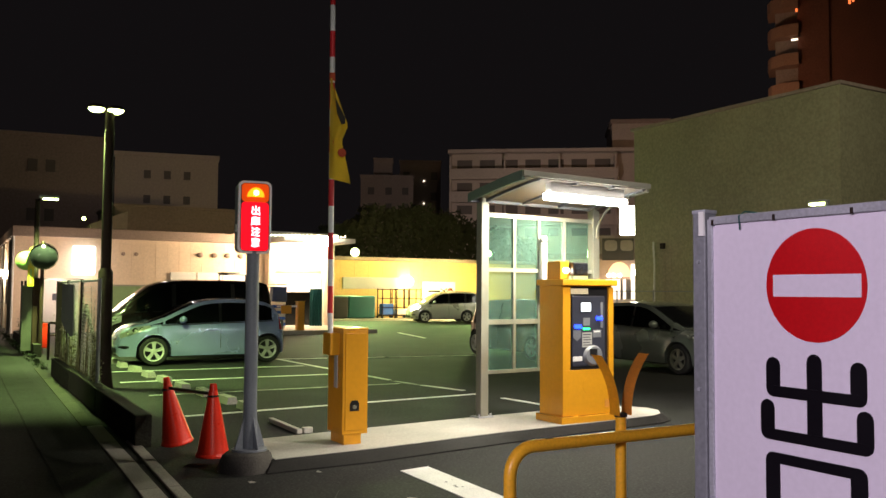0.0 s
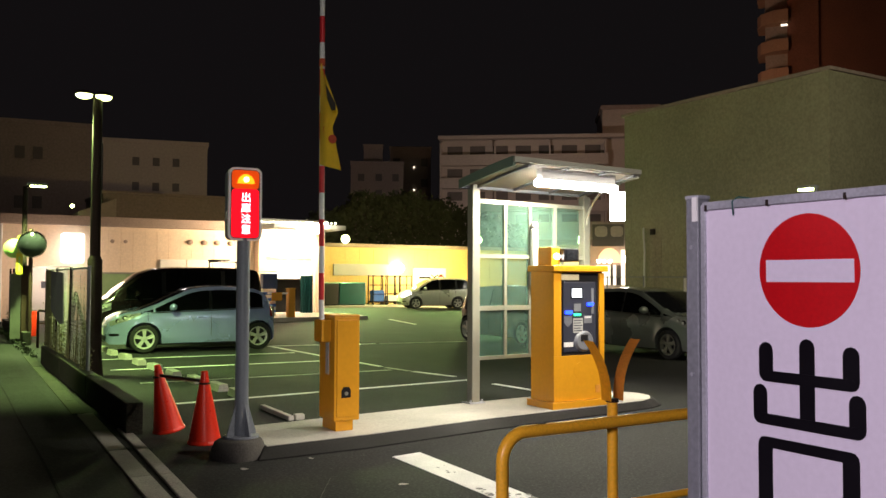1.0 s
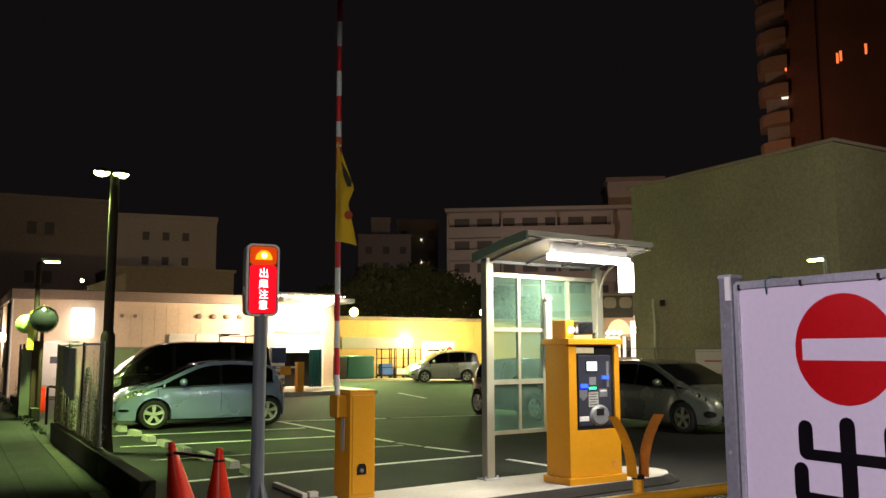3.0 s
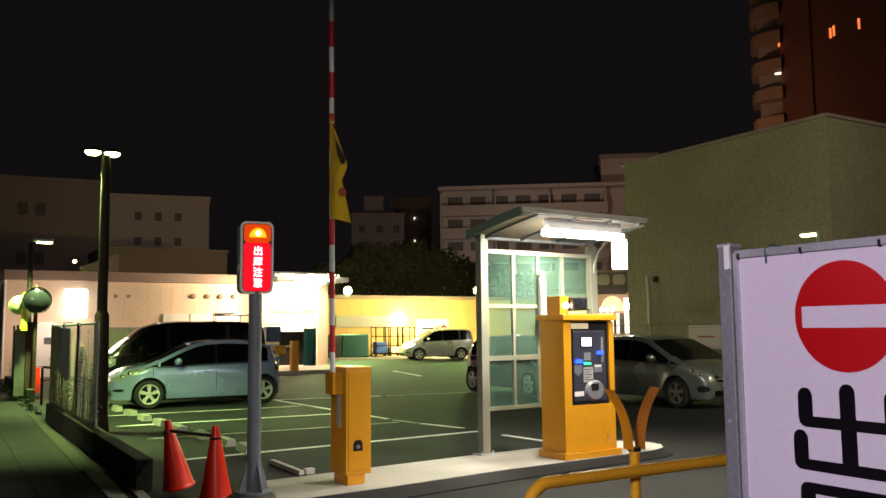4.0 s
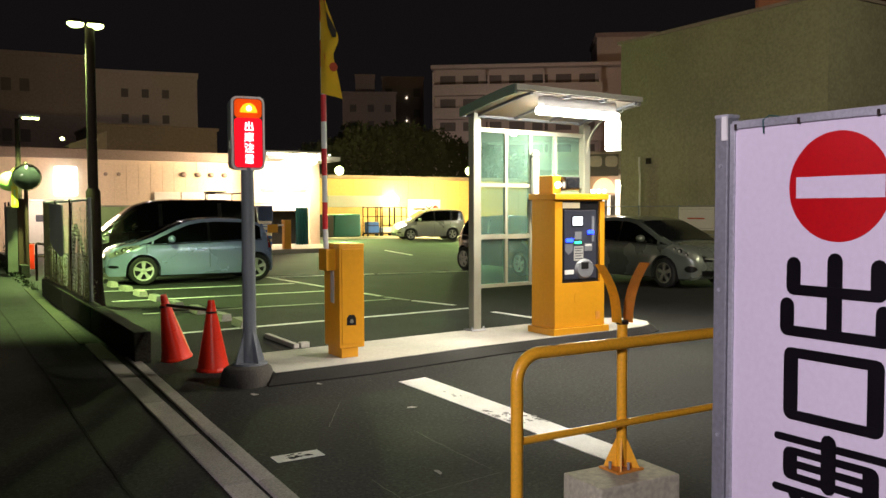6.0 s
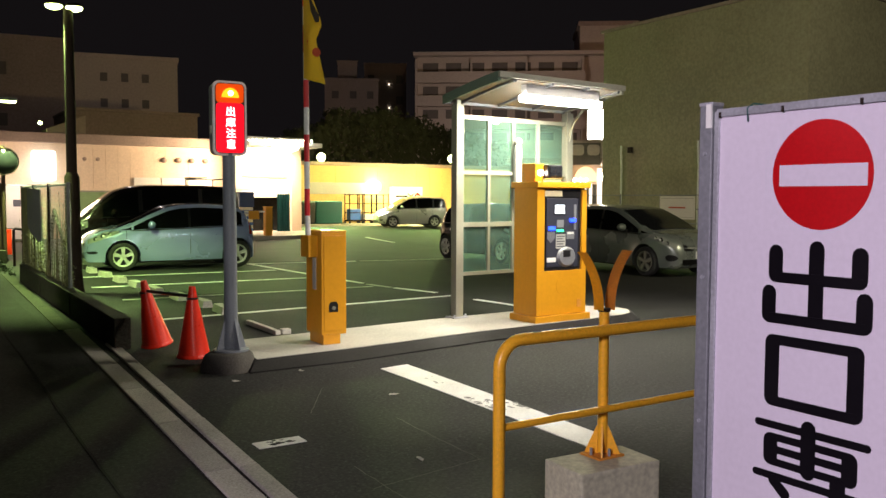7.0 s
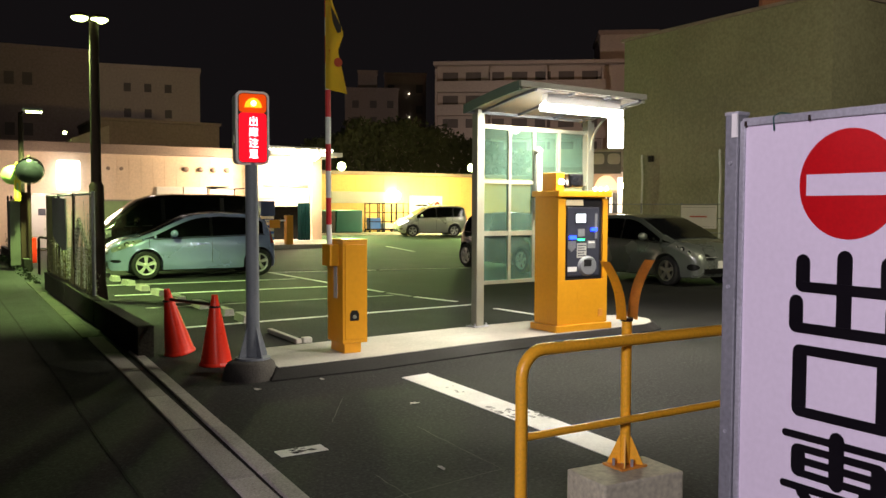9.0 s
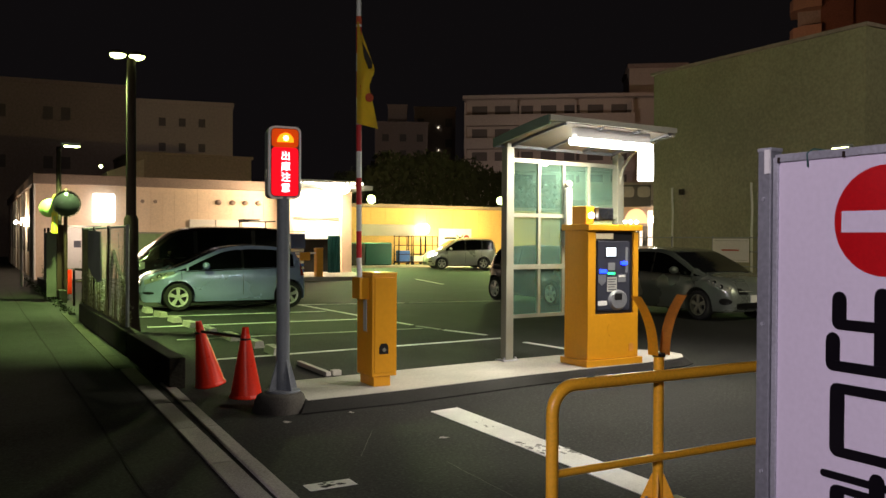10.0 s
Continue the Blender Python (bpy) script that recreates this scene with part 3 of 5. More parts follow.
# ---- pay machine ----
def pay_machine():
    ob = thing("pay_machine", "tall yellow parking pay machine with dark recessed panel", "payment machine", (6.306, 7.832, 0.10), 1)
    ob.scale = (1, 1, 1.018)
    W, D = 0.785, 0.43
    part("plinth", box(-0.045, W + 0.045, -0.045, D + 0.02, 0, 0.075, 0.006), YELLOW, ob)
    body = part("body", box(0, W, 0.03, D, 0.07, 1.58, 0.006), YELLOW, ob)
    part("lower_door", box(0.0, W, -0.005, 0.034, 0.08, 0.60, 0.004), YELLOW, body)
    part("left_pillar", box(0.0, 0.115, -0.005, 0.034, 0.60, 1.56, 0.004), YELLOW, body)
    part("right_pillar", box(W - 0.075, W, -0.005, 0.034, 0.60, 1.56, 0.004), YELLOW, body)
    part("top_cap", box(-0.03, W + 0.03, -0.045, D + 0.03, 1.575, 1.645, 0.008), YELLOW, ob)
    part("recess", box(0.115, W - 0.075, 0.022, 0.036, 0.60, 1.56), BLACK, body, "black recessed front")
    panel = part("control_panel", box(0.145, 0.56, 0.006, 0.026, 0.64, 1.46, 0.02), GREYPANEL, body, "dark grey control panel")
    panel.matrix_local = Matrix.Translation((0.115 * (1 - 1.234), 0, 0)) @ Matrix.Diagonal((1.234, 1, 1, 1))
    part("screen_frame", box(0.235, 0.385, 0.0, 0.008, 1.26, 1.39, 0.004), BLACK, panel)
    part("screen", box(0.25, 0.37, -0.004, 0.002, 1.275, 1.375, 0.002), SCREEN, panel, "small lit white screen")
    part("ticket_slot", box(0.168, 0.250, -0.014, 0.01, 1.078, 1.122, 0.008), BLUELED, panel, "blue lit ticket slot")
    part("note_slot", box(0.440, 0.515, -0.014, 0.01, 1.172, 1.212, 0.008), BLUELED, panel, "blue lit slot")
    part("green_button", box(0.275, 0.355, -0.012, 0.01, 1.06, 1.085, 0.004), GREENLED, panel, "green lit button")
    part("shield_label", prism([(0.155, 1.06), (0.25, 1.06), (0.25, 0.98), (0.2, 0.93), (0.155, 0.98)], "y", 0.002, 0.008), STEEL, panel, "pale shield-shaped label")
    part("instruction_label", box(0.265, 0.385, 0.0, 0.008, 0.86, 1.03), GREYWHITE, panel, "cream instruction label")
    part("receipt_label", box(0.15, 0.265, 0.0, 0.008, 0.70, 0.755, 0.004), WHITEPLASTIC, panel)
    part("side_label", box(0.495, 0.525, 0.0, 0.008, 1.08, 1.38), STEEL, panel)
    part("price_label", box(0.40, 0.50, 0.0, 0.008, 0.97, 1.06), STEEL, panel)
    part("label_strip", box(0.41, 0.49, -0.002, 0.001, 1.03, 1.05), WHITEPLASTIC, panel)
    part("grey_plate", box(0.275, 0.36, 0.0, 0.008, 1.11, 1.20), STEEL, panel)
    part("change_tray", lathe([(0, -0.03), (0.10, -0.025), (0.125, 0.01)], seg=20, axis="y", at=(0.40, 0, 0.76)), STEEL, panel, "round grey change tray", True)
    part("tray_hole", box(0.34, 0.43, -0.036, -0.02, 0.76, 0.84, 0.005), BLACK, panel)
    part("name_label", box(0.13, 0.40, 0.012, 0.021, 1.475, 1.545), CREAMLABEL, body, "cream label strip")
    part("speaker_grille", lathe([(0, -0.009), (0.10, -0.008), (0.10, -0.004)], seg=20, axis="y", at=(0.40, 0, 0.42)), YELLOW, body)
    part("small_badge", box(0.64, 0.71, -0.010, -0.004, 0.15, 0.24, 0.002), RUSTSHADEPIPE, body, "small brown badge")
    for k in range(5):
        part("print_bar", box(0.275, 0.375 - 0.02 * (k % 2), -0.002, 0.001, 1.0 - 0.03 * k, 1.01 - 0.03 * k), GREYPANEL, panel)
    # housing on top
    hood = part("camera_hood", box(0.05, 0.18, 0.10, 0.36, 1.645, 1.86, 0.012), YELLOW, ob, "yellow hood with a lit lamp")
    part("hood_lamp", ball((0.13, 0.095, 1.75), 0.035, scale=(1.3, 0.5, 1)), TUBE, hood, "small lit lamp")
    cam_box = part("plate_camera", box(0.185, 0.41, 0.02, 0.36, 1.69, 1.845, 0.015), BLACK, ob, "black camera box")
    part("camera_face", box(0.205, 0.39, 0.012, 0.024, 1.71, 1.83, 0.004), DARKGLASS, cam_box)


pay_machine()


# ---- shelter ----
def shelter():
    ob = thing("shelter", "small aluminium shelter with tinted panes and lit tube", "shelter", (5.815, 8.73, 0.10), 4.0)
    ob.scale = (1.035, 1, 1)
    def post(x, name):
        p = part(name, box(x - 0.055, x + 0.055, -0.055, 0.055, 0.0, 2.62, 0.008), ALU, ob)
        part("base_plate", box(x - 0.11, x + 0.11, -0.09, 0.09, 0, 0.014, 0.003), GALV, p)
        for sx in (-0.085, 0.085):
            part("bolt", rod((x + sx, -0.06, 0.01), (x + sx, -0.06, 0.045), 0.012, seg=6), GALV, p)
    post(-0.04, "post")
    post(1.77, "post")
    top, low = 2.50, 0.56
    for z, h in ((top, 0.05), (1.82, 0.05), (1.18, 0.06), (low, 0.045)):
        part("rail", box(0.015, 1.72, -0.022, 0.022, z - h, z), ALU, ob)
    xs = [0.02, 0.43, 0.82, 1.24, 1.68]
    for x in xs[1:-1]:
        part("mullion", box(x - 0.02, x + 0.02, -0.024, 0.024, low, top), ALU, ob)
    for a, b in zip(xs, xs[1:]):
        for z0, z1 in ((low, 1.12), (1.18, 1.77), (1.82, 2.45)):
            g = part("pane", box(a + 0.015, b - 0.015, -0.003, 0.003, z0, z1), PANE, ob, "green tinted acrylic pane")
            g.visible_shadow = False
    # curved shed roof: low at the back, high in front
    prof = []
    for k in range(13):
        v = k / 12
        prof.append((0.10 - 1.05 * v, 2.672 + 0.173 * (1 - (1 - v) ** 1.2)))
    for name, m, x0, x1, dz, th in (("roof_sheet", GREENROOF, -0.19, 1.80, 0.03, 0.02), ("roof_lining", ROOFUNDER, -0.15, 1.765, 0.0, 0.02)):
        pts = [(y, z + dz) for y, z in prof] + [(y, z + dz - th) for y, z in reversed(prof)]
        part(name, prism(pts, "x", x0, x1), m, ob, smooth=False)
    for x in (-0.195, 1.775):
        part("verge_beam", prism([(y, z + 0.06) for y, z in prof] + [(y, z - 0.05) for y, z in reversed(prof)], "x", x, x + 0.035), GREENROOF if x < 0 else ALU, ob)
    for x in (0.05, 0.62, 1.20, 1.72):
        part("rafter", prism([(y, z + 0.0) for y, z in prof] + [(y, z - 0.045) for y, z in reversed(prof)], "x", x - 0.02, x + 0.02), STEEL, ob, "grey roof rafter")
    for x in (-0.04, 1.77):
        part("post_head", box(x - 0.03, x + 0.03, -0.03, 0.03, 2.61, 2.69, 0.004), ALU, ob)
    part("front_beam", box(-0.195, 1.81, -0.985, -0.945, 2.835, 2.90, 0.006), ALU, ob)
    part("back_beam", box(-0.19, 1.805, 0.04, 0.09, 2.625, 2.672, 0.006), STEEL, ob)
    for x in (1.77,):
        arc = [(x, -0.05 - 0.62 * (1 - math.cos(a)), 2.25 + 0.5 * math.sin(a)) for a in [radians(9 * k) for k in range(11)]]
        part("roof_bracket", pipe(arc, 0.018), ALU, ob, smooth=True)
    case = part("light_case", box(0.30, 1.48, -0.86, -0.76, 2.68, 2.81, 0.01), WHITEPLASTIC, ob, "long white lamp case")
    part("tube", box(0.27, 1.53, -0.87, -0.74, 2.605, 2.695, 0.03), TUBE, case, "lit fluorescent tube cover", True)
    # white upright housing on the middle mullion
    up = part("upright_box", box(0.80, 0.885, -0.12, -0.03, 1.42, 2.16, 0.03, seg=3), GREYWHITE, ob, "white upright plastic housing", True)
    part("clip", box(0.77, 0.91, -0.14, -0.02, 1.60, 1.63), BLACK, up)
    part("knob", ball((0.845, -0.08, 2.20), 0.05), GREYWHITE, up, smooth=True)


shelter()


# ---- guard rail and fork post ----
def guard_rail():
    ob = thing("guard_rail", "worn yellow tubular steel guard rail", "guard rail", (0, 3.25, 0))
    pts = [(2.40, 0, -0.05), (2.40, 0, 0.77)]
    for k in range(1, 9):
        a = radians(90 * k / 8)
        pts.append((2.40 + 0.13 * (1 - math.cos(a)), 0, 0.77 + 0.13 * math.sin(a)))
    far = [(5.2 + 0.13 * math.sin(a), 0, 0.77 + 0.13 * math.cos(a)) for a in [radians(90 * k / 8) for k in range(9)]]
    part("top_tube", pipe(pts + far + [(5.33, 0, -0.05)], 0.030, seg=16), YELLOWPIPE, ob, smooth=True)
    part("middle_tube", pipe([(2.42, 0, 0.483), (5.31, 0, 0.488)], 0.019), YELLOWPIPE, ob, smooth=True)
    part("label", box(2.60, 2.645, -0.012, 0.012, 0.929, 0.9315), DARKMETAL, ob, "small dark worn label")


guard_rail()


def fork_post():
    block = thing("concrete_block", "weathered square concrete foot block", "concrete block", (3.085, 3.26, 0), -3)
    part("block", box(-0.26, 0.26, -0.15, 0.16, 0, 0.215, 0.012), BLOCKCON, block)
    ob = thing("fork_post", "yellow post with rusty curved fork, right blade shaded darker, on concrete block", "post", (3.135, 3.32, 0.215))
    part("stem", rod((0, 0, 0.02), (0, 0, 0.775), 0.027), YELLOWPIPE, ob, smooth=True)
    part("base_plate", box(-0.09, 0.09, -0.075, 0.075, 0, 0.012, 0.002), RUSTSHADEPIPE, ob)
    for k in range(4):
        a = radians(45 + 90 * k)
        g = part("gusset", prism([(0.02, 0.01), (0.095, 0.01), (0.03, 0.16), (0.02, 0.16)], "y", -0.004, 0.004), YELLOWPIPE, ob)
        g.matrix_local = pose(0, 0, 0, 0, 0, math.degrees(a))
        part("anchor_bolt", rod((0.075 * math.cos(a + 0.7), 0.06 * math.sin(a + 0.7), 0.01), (0.075 * math.cos(a + 0.7), 0.06 * math.sin(a + 0.7), 0.05), 0.008, seg=6), GALV, ob)
    for s in (-1, 1):
        bm = bmesh.new()
        rows = []
        for k in range(13):
            v = k / 12
            z = 0.78 + 0.31 * v
            x = s * (0.034 + 0.120 * v ** 2.3)
            rows.append([bm.verts.new((x + s * off, y, z)) for y, off in ((-0.038, 0.006), (0, 0.0), (0.038, 0.006))])
        for lo, hi in zip(rows, rows[1:]):
            for j in range(2):
                bm.faces.new((lo[j], lo[j + 1], hi[j + 1], hi[j]))
        bmesh.ops.solidify(bm, geom=bm.faces[:], thickness=0.008)
        # lit left and shaded right blade are put into two paint tones
        part("fork_blade", bm, YELLOWPIPE if s < 0 else RUSTSHADEPIPE, ob, "curved steel blade", True)
    part("socket", rod((0, 0, 0.772), (0, 0, 0.79), 0.033), DARKMETAL, ob)


fork_post()


# ---- exit-only sign ----
def bars(strokes, w, x, bm):
    """Round-ended strokes on the plane of the board: (y0, z0, y1, z1)."""
    for y0, z0, y1, z1 in strokes:
        a, b = Vector((y0, z0)), Vector((y1, z1))
        d = (b - a).normalized()
        n = Vector((-d.y, d.x))
        pts = []
        for k in range(7):
            t = math.pi * k / 6
            pts.append(b + (n * math.cos(t) + d * math.sin(t)) * w * (0.5 if k not in (0, 6) else 0.5))
        for k in range(7):
            t = math.pi * k / 6
            pts.append(a + (-n * math.cos(t) - d * math.sin(t)) * w * 0.5)
        prism([tuple(p) for p in pts], "x", x, x - 0.0012, bm)
    return bm


def exit_sign():
    ob = thing("exit_only_sign", "white board with red no-entry disc and black characters on posts", "sign", (0, 0, 0))
    X = 1.80
    board = part("board", box(X, X + 0.012, 0.905, 1.495, 0.40, 1.797, 0.002), SIGNWHITE, ob, "white sign sheet")
    part("top_frame", box(X - 0.008, X + 0.03, 0.90, 1.50, 1.792, 1.812, 0.002), GALV, ob)
    part("bottom_frame", box(X - 0.008, X + 0.03, 0.90, 1.50, 0.38, 0.40, 0.002), GALV, ob)
    part("edge_frame", box(X - 0.006, X + 0.03, 1.493, 1.508, 0.38, 1.806, 0.002), GALV, ob)
    for y in (1.530, 0.88):
        p = part("post", box(X - 0.012, X + 0.03, y - 0.020, y + 0.020, 0.0, 1.825, 0.003), STEEL, ob, "grey steel post")
        part("post_cap", box(X - 0.014, X + 0.032, y - 0.022, y + 0.022, 1.822, 1.832, 0.003), GALV, p)
        for z in (0.62, 1.0, 1.38, 1.70):
            part("screw", rod((X - 0.016, y, z), (X - 0.011, y, z), 0.005, seg=8), GALV, p)
    part("white_corner", box(X - 0.017, X - 0.011, 1.510, 1.526, 1.765, 1.826), WHITEPLASTIC, ob)
    for y in (1.488, 1.306, 1.11):
        part("clip", box(X - 0.011, X - 0.006, y - 0.003, y + 0.003, 1.790, 1.804), DARKMETAL, board)
    part("string", pipe([(X - 0.006, 1.406, 1.775), (X - 0.010, 1.405, 1.807), (X + 0.0, 1.395, 1.818), (X + 0.02, 1.375, 1.814)], 0.0018, seg=6), TEAL, board, "thin teal string")
    bm = bmesh.new()
    bmesh.ops.create_circle(bm, cap_ends=True, segments=64, radius=0.1262, matrix=pose(X - 0.0014, 1.208, 1.640, 0, 90, 0))
    disc = part("red_disc", bm, SIGNRED, board, "red no-entry disc")
    part("white_bar", box(X - 0.0028, X - 0.0016, 1.095, 1.3145, 1.614, 1.664), SIGNWHITE, disc)
    V, Hz = 0.038, 0.0255
    out = [([(1.2115, 1.469, 1.2115, 1.305), (1.319, 1.456, 1.319, 1.403), (1.106, 1.459, 1.106, 1.403), (1.335, 1.358, 1.335, 1.304), (1.0925, 1.359, 1.0925, 1.305)], V),
           ([(1.319, 1.397, 1.106, 1.397), (1.335, 1.298, 1.0925, 1.298)], Hz)]
    mouth = [([(1.3225, 1.2385, 1.3225, 1.1035), (1.1085, 1.2385, 1.1085, 1.1035)], 0.039), ([(1.3225, 1.2455, 1.1085, 1.2455), (1.3225, 1.0955, 1.1085, 1.0955)], 0.0245)]
    only = [([(1.357, 1.0365, 1.076, 1.0365), (1.320, 1.0075, 1.1155, 1.0075), (1.320, 0.9775, 1.1155, 0.9775), (1.320, 0.9465, 1.1155, 0.9465), (1.360, 0.911, 1.079, 0.913)], 0.0185),
            ([(1.320, 0.998, 1.320, 0.956), (1.1155, 0.998, 1.1155, 0.956), (1.219, 1.047, 1.219, 0.945), (1.1425, 0.935, 1.1425, 0.845)], V), ([(1.309, 0.902, 1.277, 0.875), (1.1425, 0.845, 1.185, 0.842)], 0.027)]
    use = [(1.32, 0.79, 1.10, 0.79), (1.32, 0.79, 1.335, 0.60), (1.10, 0.79, 1.10, 0.60), (1.32, 0.735, 1.10, 0.735), (1.32, 0.68, 1.10, 0.68), (1.21, 0.79, 1.21, 0.60)]
    for name, runs in (("out", out), ("mouth", mouth), ("only", only), ("use", [(use, 0.026)])):
        char, k = None, 0
        for strokes, width in runs:
            for stroke in strokes:
                bm = bars([stroke], width, X - 0.0002 * k, bmesh.new())
                if char is None:
                    char = part("character", bm, SIGNBLACK, ob, "black character")
                else:
                    part("stroke", bm, SIGNBLACK, char)
                k += 1


exit_sign()


# ---- cones ----
def cone(at, rz, lean):
    ob = thing("traffic_cone", "red plastic traffic cone with a thin base", "traffic cone", at, rz, group="cones by the wall")
    body = part("cone_body", lathe([(0.155, 0.03), (0.15, 0.05), (0.035, 0.66), (0.03, 0.70), (0.0, 0.70)], seg=24), CONERED, ob, smooth=True)
    part("cone_base", lathe([(0.0, 0.0), (0.166, 0.0), (0.166, 0.014), (0.155, 0.035)], seg=24), CONERED, ob, "flat red base")
    for o in ob.children:
        o.matrix_local = pose(0, 0, 0, 0, lean, 0)
    return ob


cone((2.24, 9.12, 0.02), 5, -11)
cone((2.41, 8.36, 0.0), 12, -1)
bar = thing("cone_bar", "dark bar linking two traffic cones", "bar")
part("bar", rod((2.12, 9.12, 0.60), (2.40, 8.36, 0.60), 0.017), BLACK, bar)
part("ring", lathe([(0.05, -0.012), (0.062, 0), (0.05, 0.012), (0.05, -0.012)], cap=False, seg=16, at=(2.40, 8.36, 0.58)), BLACK, bar)
part("ring", lathe([(0.05, -0.012), (0.062, 0), (0.05, 0.012), (0.05, -0.012)], cap=False, seg=16, at=(2.12, 9.12, 0.58)), BLACK, bar)


# ---- edge of the car park: low wall, fence, lamps ----
wall = thing("low_wall", "low dark mossy concrete wall along the pavement", "wall", kind="structure")
for k in range(3):
    y0 = 9.15 + k * 2.78
    x = 1.90 - 0.004 * (y0 - 9.15)
    part("wall_block", box(x - 0.085, x + 0.085, y0, y0 + 2.772, -0.05, 0.325 + random.uniform(-0.006, 0.006), 0.014), BLACKWALL, wall)
far_wall = thing("far_low_wall", "low dark mossy wall stub past the opening", "wall", kind="structure")
for k in range(3):
    y0 = 22.2 + k * 2.61
    part("wall_block", box(1.84, 2.02, y0, y0 + 2.60, -0.05, 0.30 + random.uniform(-0.008, 0.008), 0.012), BLACKWALL, far_wall)


def chain_links(X, y0, y1, z0, z1, s, gauge):
    """Slanting wires of a mesh panel between two posts."""
    bm = bmesh.new()
    H = z1 - z0
    for k in range(int((y1 - y0 + H) / s) + 1):
        for sign in (1, -1):
            a = y0 - H + k * s if sign > 0 else y0 + k * s
            t0, t1 = 0.0, 1.0
            lo, hi = (y0 - a) / (sign * H), (y1 - a) / (sign * H)
            t0, t1 = max(t0, min(lo, hi)), min(t1, max(lo, hi))
            if t1 - t0 > 0.02:
                rod((X, a + sign * H * t0, z0 + H * t0), (X, a + sign * H * t1, z0 + H * t1), gauge, bm=bm, seg=4, cap=False)
    return bm


def creeper(X, y0, y1, z0, z1, n, seed):
    """Small dry leaves that climb a mesh in tufts."""
    rng = random.Random(seed)
    bm = bmesh.new()
    roots = [(rng.uniform(y0, y1), rng.uniform(0.25, 1.0)) for _ in range(max(4, n // 45))]
    for k in range(n):
        y, h = rng.choice(roots)
        z = z0 + (z1 - z0) * h * rng.random() ** 1.3
        c = Vector((X + rng.gauss(0, 0.035), min(y1, max(y0, y + rng.gauss(0, 0.10))), z))
        a, b = [Vector((rng.gauss(0, 1), rng.gauss(0, 1), rng.gauss(0, 1))).normalized() * rng.uniform(0.014, 0.040) for _ in (0, 1)]
        bm.faces.new([bm.verts.new(p) for p in (c - a, c + b, c + a, c - b)])
    return bm


def fence():
    ob = thing("chain_link_fence", "rusty chain-link fence on low wall, overgrown", "fence", (0, 0, 0.325))
    X, H = 1.92, 1.42
    for y in (12.55, 14.4, 16.2, 17.95):
        part("post", rod((X, y, -0.02), (X, y, H + 0.03), 0.026), DARKMETAL if y > 14 else GALV, ob, smooth=True)
    part("top_rail", rod((X, 12.55, H), (X, 17.95, H), 0.016), GALV, ob)
    tagged(part("wire_mesh", chain_links(X, 12.55, 17.95, 0.03, H, 0.115, 0.0022), WIRE, ob, "thin diagonal wire mesh"), kind="stuff")
    part("net_strip", box(X - 0.02, X - 0.012, 16.95, 17.90, 0.02, H - 0.01, 0.002), CREEPER, ob, "pale weathered netting strip")
    board = prism([(16.75, 1.40), (16.75, 0.72), (16.3, 0.62), (15.4, 0.50), (15.0, 0.54), (15.05, 1.36)], "x", X - 0.05, X - 0.03)
    part("hung_board", board, STEEL, ob, "dark grey board hung on the fence")
    part("strut", rod((X + 0.03, 14.95, 0.05), (X + 0.03, 14.1, 1.05), 0.030), DARKMETAL, ob)
    part("strut", rod((X + 0.03, 14.1, 1.05), (X + 0.03, 13.0, 0.45), 0.026), DARKMETAL, ob)
    part("strut", rod((X + 0.03, 16.2, 0.60), (X + 0.03, 15.2, 0.0), 0.024), DARKMETAL, ob)
    tagged(part("creeper", creeper(X, 12.6, 17.9, 0.0, 1.1, 420, 5), CREEPER, ob, "dry creeper leaves"), kind="stuff")
    rng = random.Random(31)
    stems = bmesh.new()
    for k in range(70):
        y, z, h = rng.uniform(12.6, 17.9), 0.0, rng.uniform(0.35, 1.35)
        lean, x = rng.gauss(0, 0.16), X + rng.uniform(-0.03, 0.03)
        for m in range(4):
            y2, z2 = y + lean * h / 4 + rng.gauss(0, 0.02), z + h / 4
            rod((x, y, z), (x, y2, z2), 0.010 - 0.002 * m, bm=stems, seg=5, cap=False)
            y, z = y2, z2
    tagged(part("dry_undergrowth", stems, CREEPER, ob, "pale dry stems"), kind="stuff")
    far = thing("panel_fence", "weathered greenish panel fence with brown end post", "fence", (0, 0, 0))
    part("end_post", box(1.83, 2.07, 22.70, 22.90, 0, 1.89, 0.012), RUSTBROWN, far, "broad dark brown post")
    part("end_panel", box(1.60, 1.825, 22.74, 22.78, 0.12, 1.68, 0.006), PANELGREEN, far, "pale green weathered end panel")
    for k in range(4):
        y = 23.0 + 1.35 * k
        part("panel", box(1.93, 1.96, y, y + 1.28, 0.30, 1.80 - 0.03 * k, 0.004), CREEPER if k % 2 == 0 else STEEL, far, "pale green weathered panel" if k % 2 == 0 else "grey weathered panel")
        part("post", rod((1.95, y + 1.31, 0), (1.95, y + 1.31, 1.85), 0.028), DARKMETAL, far)
    tagged(part("creeper", creeper(1.91, 22.9, 28.2, 0.2, 1.5, 500, 8), CREEPER, far, "dry creeper leaves"), kind="stuff")


fence()
shrub = bmesh.new()
rng = random.Random(9)
for k in range(700):
    y = rng.uniform(18.5, 34)
    c = Vector((1.80 - 0.004 * (y - 10) + rng.gauss(0, 0.06), y, abs(rng.gauss(0.03, 0.06)) + 0.01))
    a, b = [Vector((rng.gauss(0, 1), rng.gauss(0, 1), rng.gauss(0, 1))).normalized() * rng.uniform(0.015, 0.045) for _ in (0, 1)]
    shrub.faces.new([shrub.verts.new(p) for p in (c - a, c + b, c + a, c - b)])
